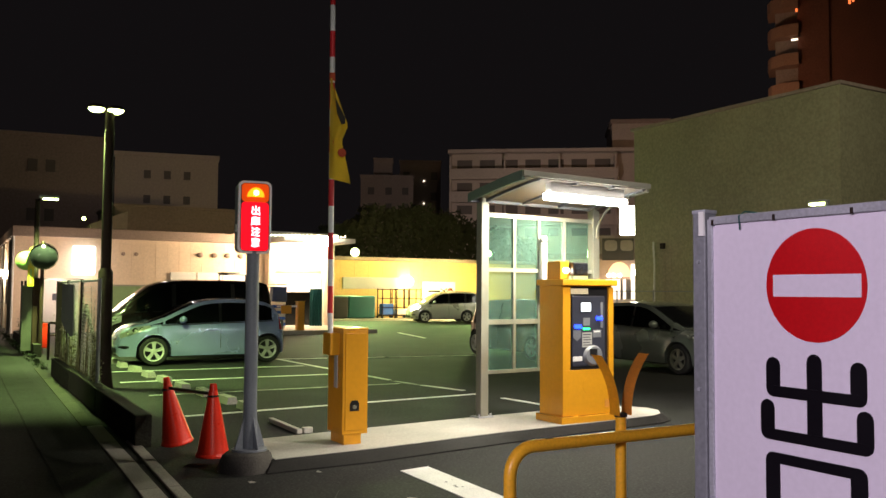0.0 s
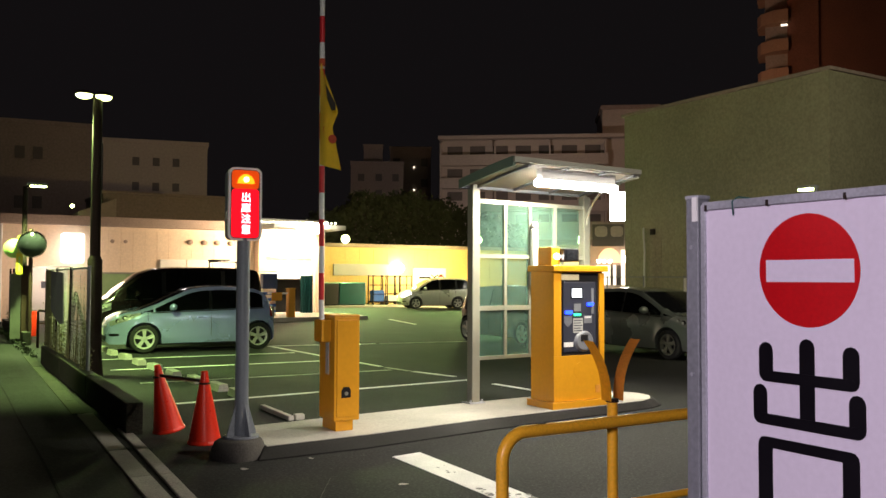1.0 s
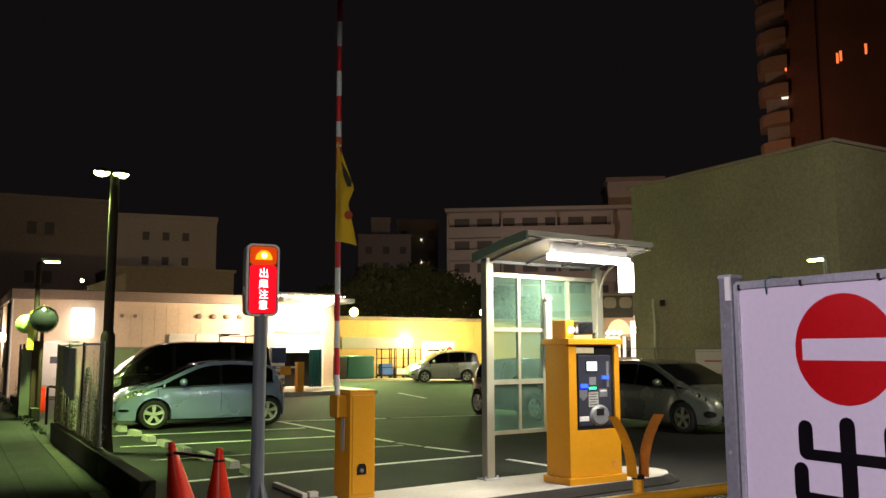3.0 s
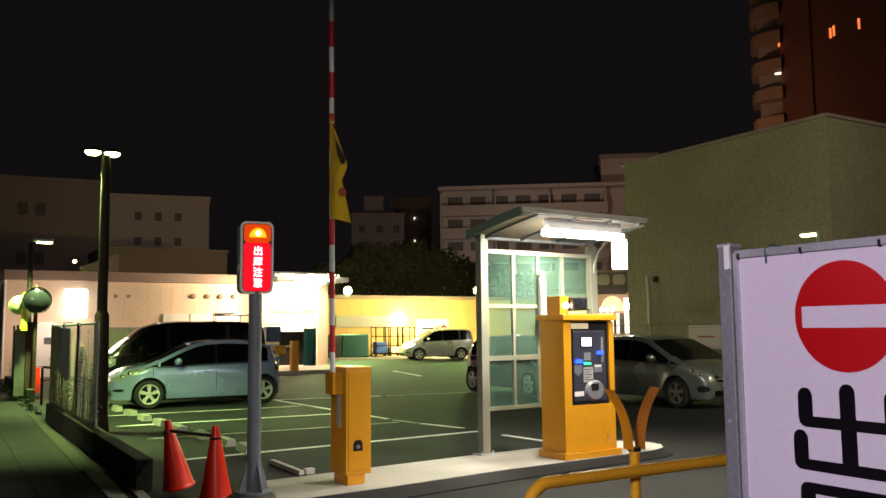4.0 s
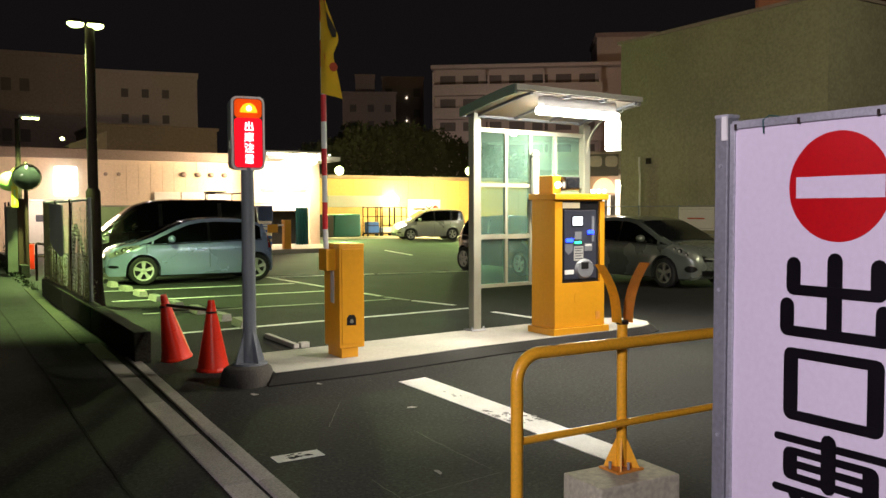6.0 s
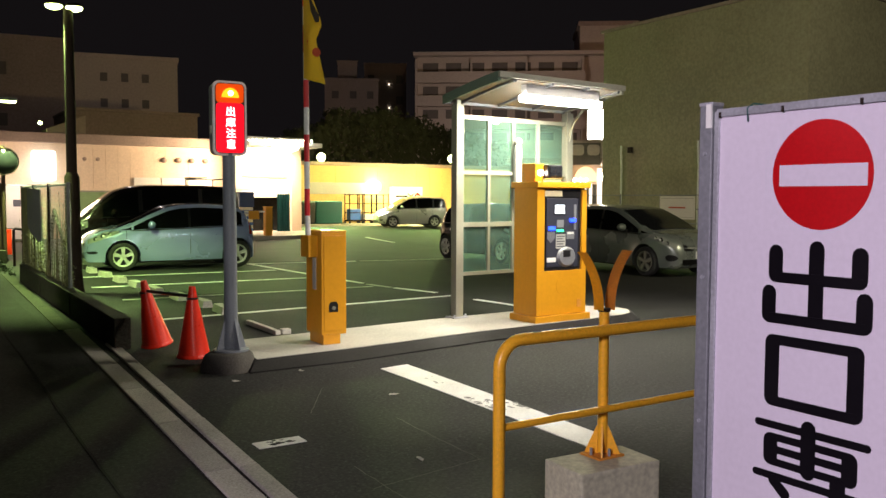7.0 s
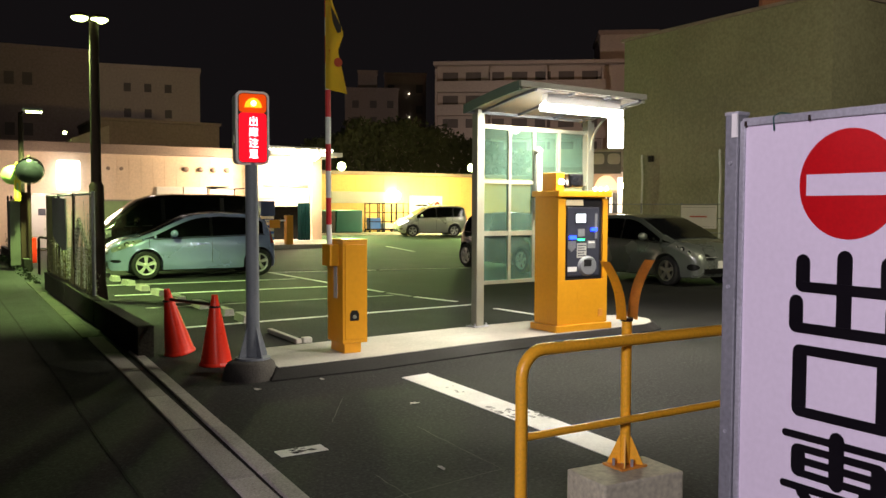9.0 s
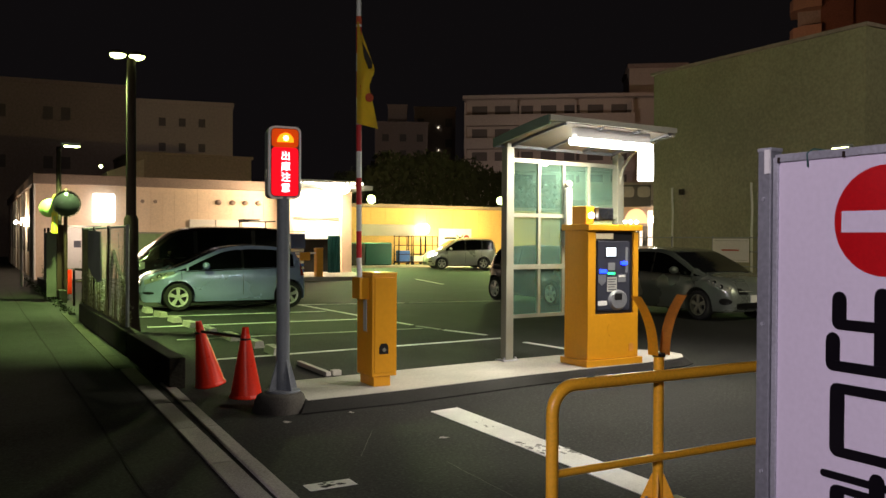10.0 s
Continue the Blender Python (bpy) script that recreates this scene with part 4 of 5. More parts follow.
tagged(part("weeds", shrub, LEAF), "dark weeds along the foot of the wall", "weeds", kind="stuff")


def park_lamp():
    ob = thing("park_lamp", "tall dark pole lamp with two lit heads", "street lamp", (2.32, 14.8, 0))
    part("lower_pole", lathe([(0.16, 0), (0.125, 0.35), (0.115, 1.90), (0.075, 1.98)], seg=18), DARKMETAL, ob, smooth=True)
    part("upper_pole", lathe([(0.082, 1.95), (0.080, 3.0), (0.076, 4.1), (0.070, 4.55)], seg=16), DARKMETAL, ob, smooth=True)
    for s in (-1, 1):
        head = part("lamp_head", ball((s * 0.15 - 0.06, 0, 4.62), 0.13, scale=(1.05, 1.0, 0.42)), DARKMETAL, ob, smooth=True)
        part("lit_bowl", ball((s * 0.15 - 0.06, 0, 4.595), 0.125, scale=(1.05, 1.0, 0.50)), LAMPHEAD, head, "glowing lamp bowl", True)
    part("cross_arm", rod((-0.2, 0, 4.56), (0.15, 0, 4.56), 0.02), DARKMETAL, ob)


park_lamp()


def path_lamp():
    ob = thing("path_lamp", "slim pole lamp with one lit arm", "street lamp", (1.92, 23.3, 0))
    part("pole", lathe([(0.075, 0), (0.07, 1.5), (0.055, 3.86)], seg=16), DARKMETAL, ob, smooth=True)
    part("arm", pipe([(0, 0, 3.80), (0.04, -0.25, 3.86), (0.12, -1.30, 3.82)], 0.028), DARKMETAL, ob, smooth=True)
    head = part("lamp_head", box(-0.08, 0.36, -1.49, -1.31, 3.76, 3.83, 0.025), GALV, ob)
    part("lit_lens", box(0.0, 0.34, -1.475, -1.325, 3.725, 3.765, 0.015), LAMPHEAD, head, "glowing lens")


path_lamp()


def mirror_post():
    ob = thing("traffic_mirror", "round traffic mirrors and yellow plate on post", "traffic mirror", (2.01, 22.55, 0))
    part("post", rod((0, 0, 0), (0, 0, 2.77), 0.045), RUSTBROWN, ob, smooth=True)
    # second disc: the green lamp light on it is put into its colour
    for x, y, z, k, m, lab in ((0.01, -0.12, 2.40, 1.36, DARKGLASS, "round convex mirror with dark rim"), (-0.36, 0.02, 2.29, 1.0, DISCGREEN, "mirror back with green lamp light put into its colour")):
        prof = [(0.0, -0.075), (0.06, -0.071), (0.12, -0.055), (0.17, -0.032), (0.20, -0.012), (0.225, 0.0), (0.225, 0.03), (0.0, 0.05)]
        part("mirror", lathe([(a * k, b * k) for a, b in prof], seg=32, axis="y", at=(x, y, z)), m, ob, lab, True)
    part("hood", lathe([(0.312, 0.03), (0.318, -0.05), (0.326, -0.05), (0.322, 0.03)], seg=32, axis="y", at=(0.01, -0.12, 2.40), cap=False), DARKMETAL, ob)
    part("mirror_arm", rod((0, 0, 2.32), (-0.36, 0.03, 2.29), 0.02), DARKMETAL, ob)
    part("plate", box(-0.32, -0.18, -0.08, -0.06, 1.68, 2.19, 0.004), YELLOWPLATE, ob, "small yellow plate")
    part("plate_bar", box(-0.27, -0.235, -0.084, -0.08, 1.74, 2.10), DISCGREEN, ob, "paler bar on the plate")
    part("plate", box(-0.29, -0.225, -0.08, -0.06, 2.20, 2.60, 0.004), YELLOWPLATE, ob, "small yellow plate")


mirror_post()
barrier = thing("red_barrier", "red and dark tubular barrier by the shop", "barrier", (2.17, 24.0, 0))
part("frame", pipe([(0, 0, 0), (0, 0, 0.76), (0.42, 0, 0.76), (0.42, 0, 0)], 0.02), RUSTBROWN, barrier)
part("board", box(-0.02, 0.12, -0.02, 0.02, 0.10, 0.74, 0.006), CONERED, barrier, "narrow red board")
part("cross_bar", rod((0, 0, 0.42), (0.42, 0, 0.42), 0.015), RUSTBROWN, barrier)
gatebar = thing("dark_hoop", "dark tubular hoop barrier in the car park", "barrier", (2.08, 21.3, 0))
part("hoop", pipe([(0, 0, 0), (0, 0, 0.82), (0.03, 0, 0.85), (0.20, 0, 0.82), (0.22, 0, 0.78), (0.22, 0, 0)], 0.028), DARKMETAL, gatebar)


# ---- wheel stops ----
def wheel_stop(at, rz):
    ob = thing("wheel_stop", "pale worn concrete wheel stop on the asphalt", "wheel stop", at, rz, group="wheel stops")
    part("block", prism([(-0.08, 0), (0.08, 0), (0.06, 0.10), (-0.06, 0.10)], "y", -0.25, 0.25), KERBCON, ob)
    return ob


first = wheel_stop((3.25, 19.75, 0), 0)
for x, y in ((3.27, 18.75), (3.33, 17.65), (3.36, 16.45), (3.42, 15.4), (3.46, 14.2), (3.56, 13.2), (3.62, 12.2), (3.66, 11.35)):
    copy_thing(first, pose(x, y, 0, 0, 0, random.uniform(-4, 4)))
kerb = thing("kerb_stone", "white worn kerb stones at the bay corner", "kerb stone", (0, 0, 0))
part("stone", box(3.565, 3.63, 9.15, 10.15, 0, 0.055, 0.012), CONCRETE, kerb)
part("stone", box(3.65, 3.76, 9.15, 9.24, 0, 0.065, 0.012), CONCRETE, kerb)


# ---- vehicles ----
def vehicle(name, label, paint, at, rz, L, W, H, belt, top, front, rear, wf, wr, wheel, wind, back, windows, head, tail, mirror, spokes=5, rim_paint=None, fog=0.06, lens=None):
    """Nose along +x. top: outline above the belt from rear to front; front, rear: outlines under the belt, both from above down.
    head, tail: lamp fields in the side view as (x from, x to, low edge, high edge), each edge a list of heights."""
    ob = thing(name, label, "van" if "van" in label else "car", at, rz)
    bottom, arch = 0.20, wheel + 0.05
    xf, xr = max(p[0] for p in front), min(p[0] for p in rear)
    nose, tip = max(range(len(front)), key=lambda i: front[i][0]), min(range(len(rear)), key=lambda i: rear[i][0])
    upper = list(reversed(rear[:tip + 1])) + list(top) + list(front[:nose + 1])
    ux, uz = [p[0] for p in upper], [p[1] for p in upper]
    lower = [(xr, rear[tip][1] - 0.04)] + list(rear[tip + 1:]) + list(reversed(front[nose + 1:])) + [(xf, front[nose][1] - 0.04)]
    lx, lz = [p[0] for p in lower], [p[1] for p in lower]
    xm, half = (xf + xr) / 2, (xf - xr) / 2

    def roof(x):
        return sum(float(np.interp(x + d, ux, uz)) for d in (-0.06, -0.03, 0, 0.03, 0.06)) / 5

    def base(x):
        z = float(np.interp(x, lx, lz))
        for cx in (wf, wr):
            if abs(x - cx) < arch:
                z = max(z, wheel + math.sqrt(arch ** 2 - (x - cx) ** 2))
        return z

    def wide(x, z):
        u = min(1.0, abs(x - xm) / half)
        p = 5.5 if x > xm else 8.0
        plan = (1 - 0.985 * u ** p) ** (1 / p)
        t = float(np.interp(z, (0.15, 0.32, 0.5, 0.68, belt - 0.06, belt, H), (0.93, 0.975, 0.985, 1.0, 0.985, 0.955, 0.775)))
        r = roof(x) - z
        edge = 0.10 if roof(x) > belt + 0.12 else 0.16
        turn = 1 - (0.055 if edge == 0.10 else 0.14) * (max(0.0, edge - r) / edge) ** 2
        flare = 0.0
        for cx in (wf, wr):
            d = math.hypot(x - cx, z - wheel)
            flare = max(flare, 0.022 * max(0.0, 1 - abs(d - arch) / 0.12))
        return W / 2 * plan * t * turn + flare * plan - 0.012

    def ahead(y, z):
        lo, hi = xm, xf
        for _ in range(24):
            mid = (lo + hi) / 2
            if wide(mid, z) > abs(y) and roof(mid) >= z - 0.005:
                lo = mid
            else:
                hi = mid
        return lo

    cols = {round(xr + (xf - xr) * (1 - math.cos(math.pi * k / 44)) / 2, 4) for k in range(45)}
    for cx in (wf, wr):
        cols |= {round(cx + arch * math.cos(math.pi * k / 16), 4) for k in range(17)}
        cols |= {round(cx + arch + 0.004, 4), round(cx - arch - 0.004, 4)}
    bm = bmesh.new()
    loops, nv = [], 12
    for x in sorted(cols):
        zb, zt = base(x), roof(x)
        zt = max(zt, zb + 0.01)
        side = [(wide(x, zb + (zt - zb) * v / nv), zb + (zt - zb) * v / nv) for v in range(nv + 1)]
        yt = side[-1][0]
        crown = [(yt * s, zt + 0.03 * (1 - s * s)) for s in (0.8, 0.4, 0, -0.4, -0.8)]
        loops.append([bm.verts.new((x, y, z)) for y, z in side + crown + [(-y, z) for y, z in reversed(side)]])
    n = len(loops[0])
    for lo, hi in zip(loops, loops[1:]):
        for i in range(n):
            bm.faces.new((lo[i], lo[(i + 1) % n], hi[(i + 1) % n], hi[i]))
    bm.faces.new(loops[0])
    bm.faces.new(loops[-1])
    body = part("body", bm, paint, ob, smooth=True)

    def patch(nm, x0, x1, lo, hi, s, material, parent, lab="", lift=0.004, rows=4):
        """A field on the flank between two edges, following its curve."""
        g = bmesh.new()
        grid = []
        for k in range(11):
            x = x0 + (x1 - x0) * k / 10
            at_lo, at_hi = lo(x), hi(x)
            at_hi = max(at_hi, at_lo + 0.004)
            grid.append([g.verts.new((x, s * (wide(x, z) + lift), z)) for z in [at_lo + (at_hi - at_lo) * j / rows for j in range(rows + 1)]])
        for a, b in zip(grid, grid[1:]):
            for j in range(rows):
                g.faces.new((a[j], b[j], b[j + 1], a[j + 1]))
        bmesh.ops.solidify(g, geom=g.faces[:], thickness=0.003)
        return part(nm, g, material, parent, lab, True)

    def brow(nm, y0, y1, lo, hi, material, parent, lab="", lift=0.006):
        """A field on the nose between two heights."""
        g = bmesh.new()
        grid = []
        for k in range(13):
            y = y0 + (y1 - y0) * k / 12
            grid.append([g.verts.new((ahead(y, z) + lift, y, z)) for z in (lo, (lo + hi) / 2, hi)])
        for a, b in zip(grid, grid[1:]):
            for j in range(2):
                g.faces.new((a[j], b[j], b[j + 1], a[j + 1]))
        bmesh.ops.solidify(g, geom=g.faces[:], thickness=0.004)
        return part(nm, g, material, parent, lab, True)

    def edge(heights, x0, x1):
        xs = [x0 + (x1 - x0) * k / (len(heights) - 1) for k in range(len(heights))]
        return lambda x: float(np.interp(x, xs, heights))

    def arc(x):
        return math.sqrt(max(0.0, 1 - ((x - xf + 0.155) / 0.105) ** 2))

    def sill(x):
        return belt + 0.025 - 0.03 * x

    for s in (-1, 1):
        for x0, x1 in windows:
            patch("side_window", x0, x1, sill, lambda x: roof(x) - 0.075, s, CARGLASS, ob, "dark side window")
        first, last = windows[0][1], windows[-1][0]
        patch("window_trim", last - 0.03, first + 0.05, lambda x: sill(x) - 0.028, lambda x: sill(x) - 0.006, s, BLACK, ob, "black window trim", 0.006, 1)
        for x0, x1 in zip([w[1] for w in windows[1:]], [w[0] for w in windows]):
            patch("door_pillar", x0, x1, sill, lambda x: roof(x) - 0.08, s, BLACK, ob, "black door pillar", 0.003, 3)
        for dx in (windows[0][0] - 0.03, windows[0][1] - 0.10, windows[1][0] + 0.02):
            patch("door_seam", dx - 0.005, dx + 0.005, lambda x: max(0.34, base(x) + 0.03), lambda x: belt - 0.02, s, BLACK, ob, "", 0.0015, 6)
        for hx in (windows[0][0] + 0.16, windows[1][0] + 0.14):
            part("door_handle", box(hx - 0.09, hx + 0.09, s * wide(hx, belt - 0.13) - 0.012, s * (wide(hx, belt - 0.13) + 0.024), belt - 0.145, belt - 0.112, 0.01), paint, ob, smooth=True)
        lamp_ob = patch("headlamp", head[0], head[1], edge(head[2], *head[:2]), edge(head[3], *head[:2]), s, lens or LENS, ob, "lit headlamp" if lens else "clear headlamp", 0.006)
        for u, size in ((0.30, 0.030), (0.52, 0.046), (0.76, 0.036)):
            hx = head[0] + u * (head[1] - head[0])
            hz = (edge(head[2], *head[:2])(hx) + edge(head[3], *head[:2])(hx)) / 2
            cup = part("lamp_cup", ball((hx, s * (wide(hx, hz) - 0.002), hz), size * 1.25, scale=(1, 0.4, 0.9), seg=12), CARGLASS, lamp_ob, "dark lamp cup", True)
            part("reflector", ball((hx, s * (wide(hx, hz) + size * 0.3), hz), size * 0.7, scale=(1, 0.6, 0.9), seg=12), RIM, cup, "bright lamp reflector", True)
        patch("tail_lamp", tail[0], tail[1], edge(tail[2], *tail[:2]), edge(tail[3], *tail[:2]), s, TAIL, ob, "red tail lamp", 0.008)
        my = wide(mirror, belt + 0.04)
        mir = part("wing_mirror", ball((mirror, s * (my + 0.14), belt + 0.10), 0.108, scale=(0.75, 0.95, 0.70), seg=18), paint, ob, "painted wing mirror", True)
        part("mirror_arm", rod((mirror + 0.03, s * (my - 0.02), belt + 0.02), (mirror + 0.01, s * (my + 0.10), belt + 0.06), 0.026, 0.022), BLACK, mir)
        patch("fog_recess", xf - 0.26, xf - 0.05, lambda x: 0.40 - 0.5 * fog * arc(x), lambda x: 0.40 + 0.5 * fog * arc(x), s, BLACK, ob, "dark lamp recess in the bumper", 0.005)
    for nm, (x0, x1) in (("windscreen", wind), ("rear_window", back)):
        g = bmesh.new()
        rows = []
        for k in range(11):
            x = x0 + (x1 - x0) * k / 10
            z, yt = roof(x), wide(x, roof(x))
            rows.append([g.verts.new((x + (0.006 if nm == "windscreen" else -0.008), s * yt, z + 0.008 + 0.03 * (1 - s * s))) for s in (-0.95, -0.8, -0.4, 0, 0.4, 0.8, 0.95)])
        for lo, hi in zip(rows, rows[1:]):
            for j in range(6):
                g.faces.new((lo[j], lo[j + 1], hi[j + 1], hi[j]))
        part(nm, g, CARGLASS, ob, "dark glass", True)
    mid = front[nose][1]
    brow("grille", -W * 0.27, W * 0.27, mid + 0.10, mid + 0.22, BLACK, ob, "dark slotted grille")
    brow("grille_bar", -W * 0.26, W * 0.26, mid + 0.150, mid + 0.166, RIM, ob, "bright grille bar", 0.012)
    brow("lower_grille", -W * 0.30, W * 0.30, 0.27, 0.37, BLACK, ob, "dark air intake")
    plate_x = ahead(0.165, mid)
    part("number_plate", box(plate_x - 0.01, ahead(0, mid) + 0.018, -0.165, 0.165, mid - 0.06, mid + 0.085, 0.003), WHITEPLASTIC, ob, "plain pale plate")
    part("rear_plate", box(xr - 0.02, xr + 0.03, -0.165, 0.165, 0.60, 0.76, 0.003), WHITEPLASTIC, ob, "plain pale plate")
    part("underbody", box(wr - 0.34, wf + 0.34, -W / 2 + 0.24, W / 2 - 0.24, 0.16, wheel + 0.28), BLACK, ob)
    for cx in (wf, wr):
        for s in (-1, 1):
            w = part("wheel", lathe([(wheel * 0.6, -0.085), (wheel * 0.93, -0.095), (wheel, -0.06), (wheel, 0.06), (wheel * 0.93, 0.092), (wheel * 0.80, 0.10), (wheel * 0.70, 0.09), (wheel * 0.68, 0.05), (wheel * 0.6, -0.085)], seg=32, axis="y", cap=False), RUBBER, ob, "black tyre", True)
            w.matrix_local = pose(cx, s * (W / 2 - 0.115), wheel, 0, 0, 0 if s > 0 else 180)
            r = bmesh.new()
            lathe([(wheel * 0.70, 0.07), (wheel * 0.69, 0.092), (wheel * 0.62, 0.086), (wheel * 0.60, 0.02)], bm=r, seg=32, axis="y", cap=False)
            lathe([(0, 0.088), (0.03, 0.086), (0.062, 0.072), (0.066, 0.03)], bm=r, seg=16, axis="y")
            for k in range(spokes):
                a = (k + 0.25) * math.tau / spokes
                c, sn = math.cos(a), math.sin(a)
                inner, outer, wi, wo = 0.03, wheel * 0.64, 0.024, 0.043 * wheel / 0.3
                ring = [(inner, -wi), (outer, -wo), (outer, wo), (inner, wi)]
                vs = [[r.verts.new((c * u - sn * v, d + (0.012 if u == inner else 0.0), sn * u + c * v)) for u, v in ring] for d in (0.045, 0.074)]
                for i in range(4):
                    r.faces.new((vs[0][i], vs[0][(i + 1) % 4], vs[1][(i + 1) % 4], vs[1][i]))
                r.faces.new(vs[1])
                r.faces.new(vs[0])
            part("rim", r, rim_paint or RIM, w, "alloy wheel rim")
            # black disc stands in for the shade behind the spokes
            part("dark_wheel_backing", rod((0, 0.005, 0), (0, 0.015, 0), wheel * 0.62, seg=20), BLACK, w)
    return ob


HATCH = dict(L=3.8, W=1.69, H=1.42, belt=0.88,
             top=[(-1.66, 0.88), (-1.61, 0.99), (-1.47, 1.25), (-1.27, 1.35), (-0.92, 1.40), (-0.45, 1.42), (-0.05, 1.40), (0.22, 1.35), (0.60, 1.19), (0.98, 1.01), (1.22, 0.92), (1.28, 0.89)],
             front=[(1.50, 0.86), (1.70, 0.79), (1.84, 0.68), (1.91, 0.55), (1.92, 0.44), (1.91, 0.28), (1.85, 0.20)],
             rear=[(-1.71, 0.70), (-1.73, 0.52), (-1.72, 0.30), (-1.65, 0.20)],
             wf=1.17, wr=-1.28, wheel=0.305, wind=(0.30, 1.20), back=(-1.62, -1.44), windows=((-0.20, 1.20), (-1.02, -0.26), (-1.40, -1.09)),
             head=(1.24, 1.84, [0.81, 0.69, 0.58], [0.86, 0.825, 0.67]), tail=(-1.70, -1.56, [0.72, 0.74], [0.92, 1.03]), mirror=0.60)
vehicle("hatchback_car", "pale blue compact hatchback car parked beside wheel stops", PAINT_BLUE, (5.10, 19.45, 0), 177.5, **HATCH)
vehicle("hatchback_car", "silver hatchback car parked near the grey hall", PAINT_GREY, (13.52, 13.40, 0), -92, rim_paint=ALU, fog=0.13, **HATCH)
vehicle("small_car", "black small car parked behind the shelter", PAINT_NAVY, (12.82, 17.45, 0), -90, **HATCH)
VAN = dict(L=4.7, W=1.70, H=1.86, belt=1.10,
           top=[(-1.88, 1.10), (-1.86, 1.5), (-1.80, 1.74), (-1.66, 1.82), (-1.0, 1.86), (0.4, 1.86), (0.95, 1.81), (1.25, 1.70), (1.62, 1.42), (1.92, 1.17), (1.98, 1.11)],
           front=[(2.15, 1.02), (2.27, 0.88), (2.33, 0.70), (2.35, 0.52), (2.33, 0.30), (2.25, 0.20)],
           rear=[(-1.92, 0.85), (-1.93, 0.50), (-1.91, 0.30), (-1.86, 0.20)],
           wf=1.62, wr=-0.95, wheel=0.32, wind=(1.22, 1.90), back=(-1.87, -1.80), windows=((0.75, 1.60), (-0.75, 0.65), (-1.62, -0.85)),
           head=(1.95, 2.29, [0.82, 0.76, 0.66], [0.98, 0.95, 0.84]), tail=(-1.91, -1.82, [0.80, 0.80], [1.10, 1.10]), mirror=1.35)
van = vehicle("black_van", "black tall van parked with roof rack", PAINT_BLACK, (5.75, 22.75, 0), 178, **VAN)
rack = part("roof_rack", box(-1.47, -0.70, -0.5, -0.46, 2.03, 2.06, 0.004), DARKMETAL, van)
part("rack_board", box(-1.12, -0.68, -0.5, 0.2, 2.07, 2.10, 0.004), DARKMETAL, rack)
for x in (-1.45, -0.72):
    part("rack_leg", rod((x, -0.48, 1.83), (x, -0.48, 2.05), 0.015), DARKMETAL, van)
    part("rack_bar", rod((x, -0.5, 2.045), (x, 0.5, 2.045), 0.015), DARKMETAL, van)
WAGON = dict(L=3.86, W=1.68, H=1.62, belt=0.98,
             top=[(-1.86, 0.98), (-1.82, 1.15), (-1.72, 1.50), (-1.55, 1.58), (-0.67, 1.62), (0.0, 1.60), (0.38, 1.52), (0.80, 1.26), (1.13, 1.04), (1.19, 1.00)],
             front=[(1.55, 0.92), (1.75, 0.82), (1.86, 0.68), (1.91, 0.56), (1.93, 0.46), (1.91, 0.28), (1.85, 0.20)],
             rear=[(-1.91, 0.75), (-1.93, 0.50), (-1.91, 0.30), (-1.85, 0.20)],
             wf=1.18, wr=-1.11, wheel=0.31, wind=(0.42, 1.14), back=(-1.83, -1.70), windows=((-0.08, 0.97), (-1.0, -0.17), (-1.68, -1.10)),
             head=(1.44, 1.88, [0.78, 0.70, 0.60], [0.86, 0.82, 0.68]), tail=(-1.90, -1.78, [0.78, 0.80], [1.05, 1.10]), mirror=0.71)
vehicle("minivan_car", "silver minivan car with lit headlamps near the yellow wall", PAINT_SILVER, (22.85, 39.15, 0), 166, lens=HEADLIT, **WAGON)


# ---- shop building ----
def clad(name, x0, x1, y, z0, z1, step, material, parent, depth=0.012):
    """Upright cladding boards on a face that looks along -y."""
    bm = bmesh.new()
    n = max(1, round((x1 - x0) / step))
    for k in range(n):
        a, b = x0 + (x1 - x0) * k / n, x0 + (x1 - x0) * (k + 1) / n
        box(a + 0.006, b - 0.006, y - depth, y + 0.01, z0, z1, bm=bm)
    return tagged(part(name, bm, material, parent), kind="stuff")


shop = thing("shop_building", "long low cream-clad shop with brown fascia", "building", (0, 0, 0))
shop_wall = part("wall", box(2.05, 14.3, 34.5, 60, 0, 3.62), SHOPWALL, shop)
clad("siding", 2.05, 11.55, 34.5, 0.0, 3.6, 0.45, SHOPWALL, shop_wall)
part("fascia", box(1.95, 11.4, 34.2, 60, 3.55, 3.92, 0.02), SHOPROOF, shop)
part("high_fascia", box(11.4, 14.5, 33.9, 60, 3.62, 4.08, 0.02), SHUTTER, shop)
part("roof_deck", box(2.1, 14.3, 34.6, 60, 3.85, 3.95), SHOPROOF, shop)
part("corner_pipe", rod((2.0, 34.4, 0), (2.0, 34.4, 3.6), 0.05), SHUTTER, shop)
part("canopy", box(11.5, 14.6, 32.2, 34.5, 3.60, 3.78, 0.02), SHUTTER, shop)
part("canopy_sign", box(11.75, 13.8, 33.95, 34.05, 1.56, 2.42, 0.01), SHUTTER, shop, "white panel over the entrance")
part("panel_strip", box(11.75, 13.78, 33.90, 33.95, 2.40, 2.47), SHOPROOF, shop)
part("upper_front", box(11.55, 14.25, 34.1, 34.5, 2.5, 3.65), SHUTTER, shop)
# near-black box stands in for the unlit inside, the wall is uncut
part("entrance_dark_panel", box(11.9, 13.8, 34.38, 34.52, 0.15, 1.66), TAR, shop, "near-black panel standing in for the unlit entrance")
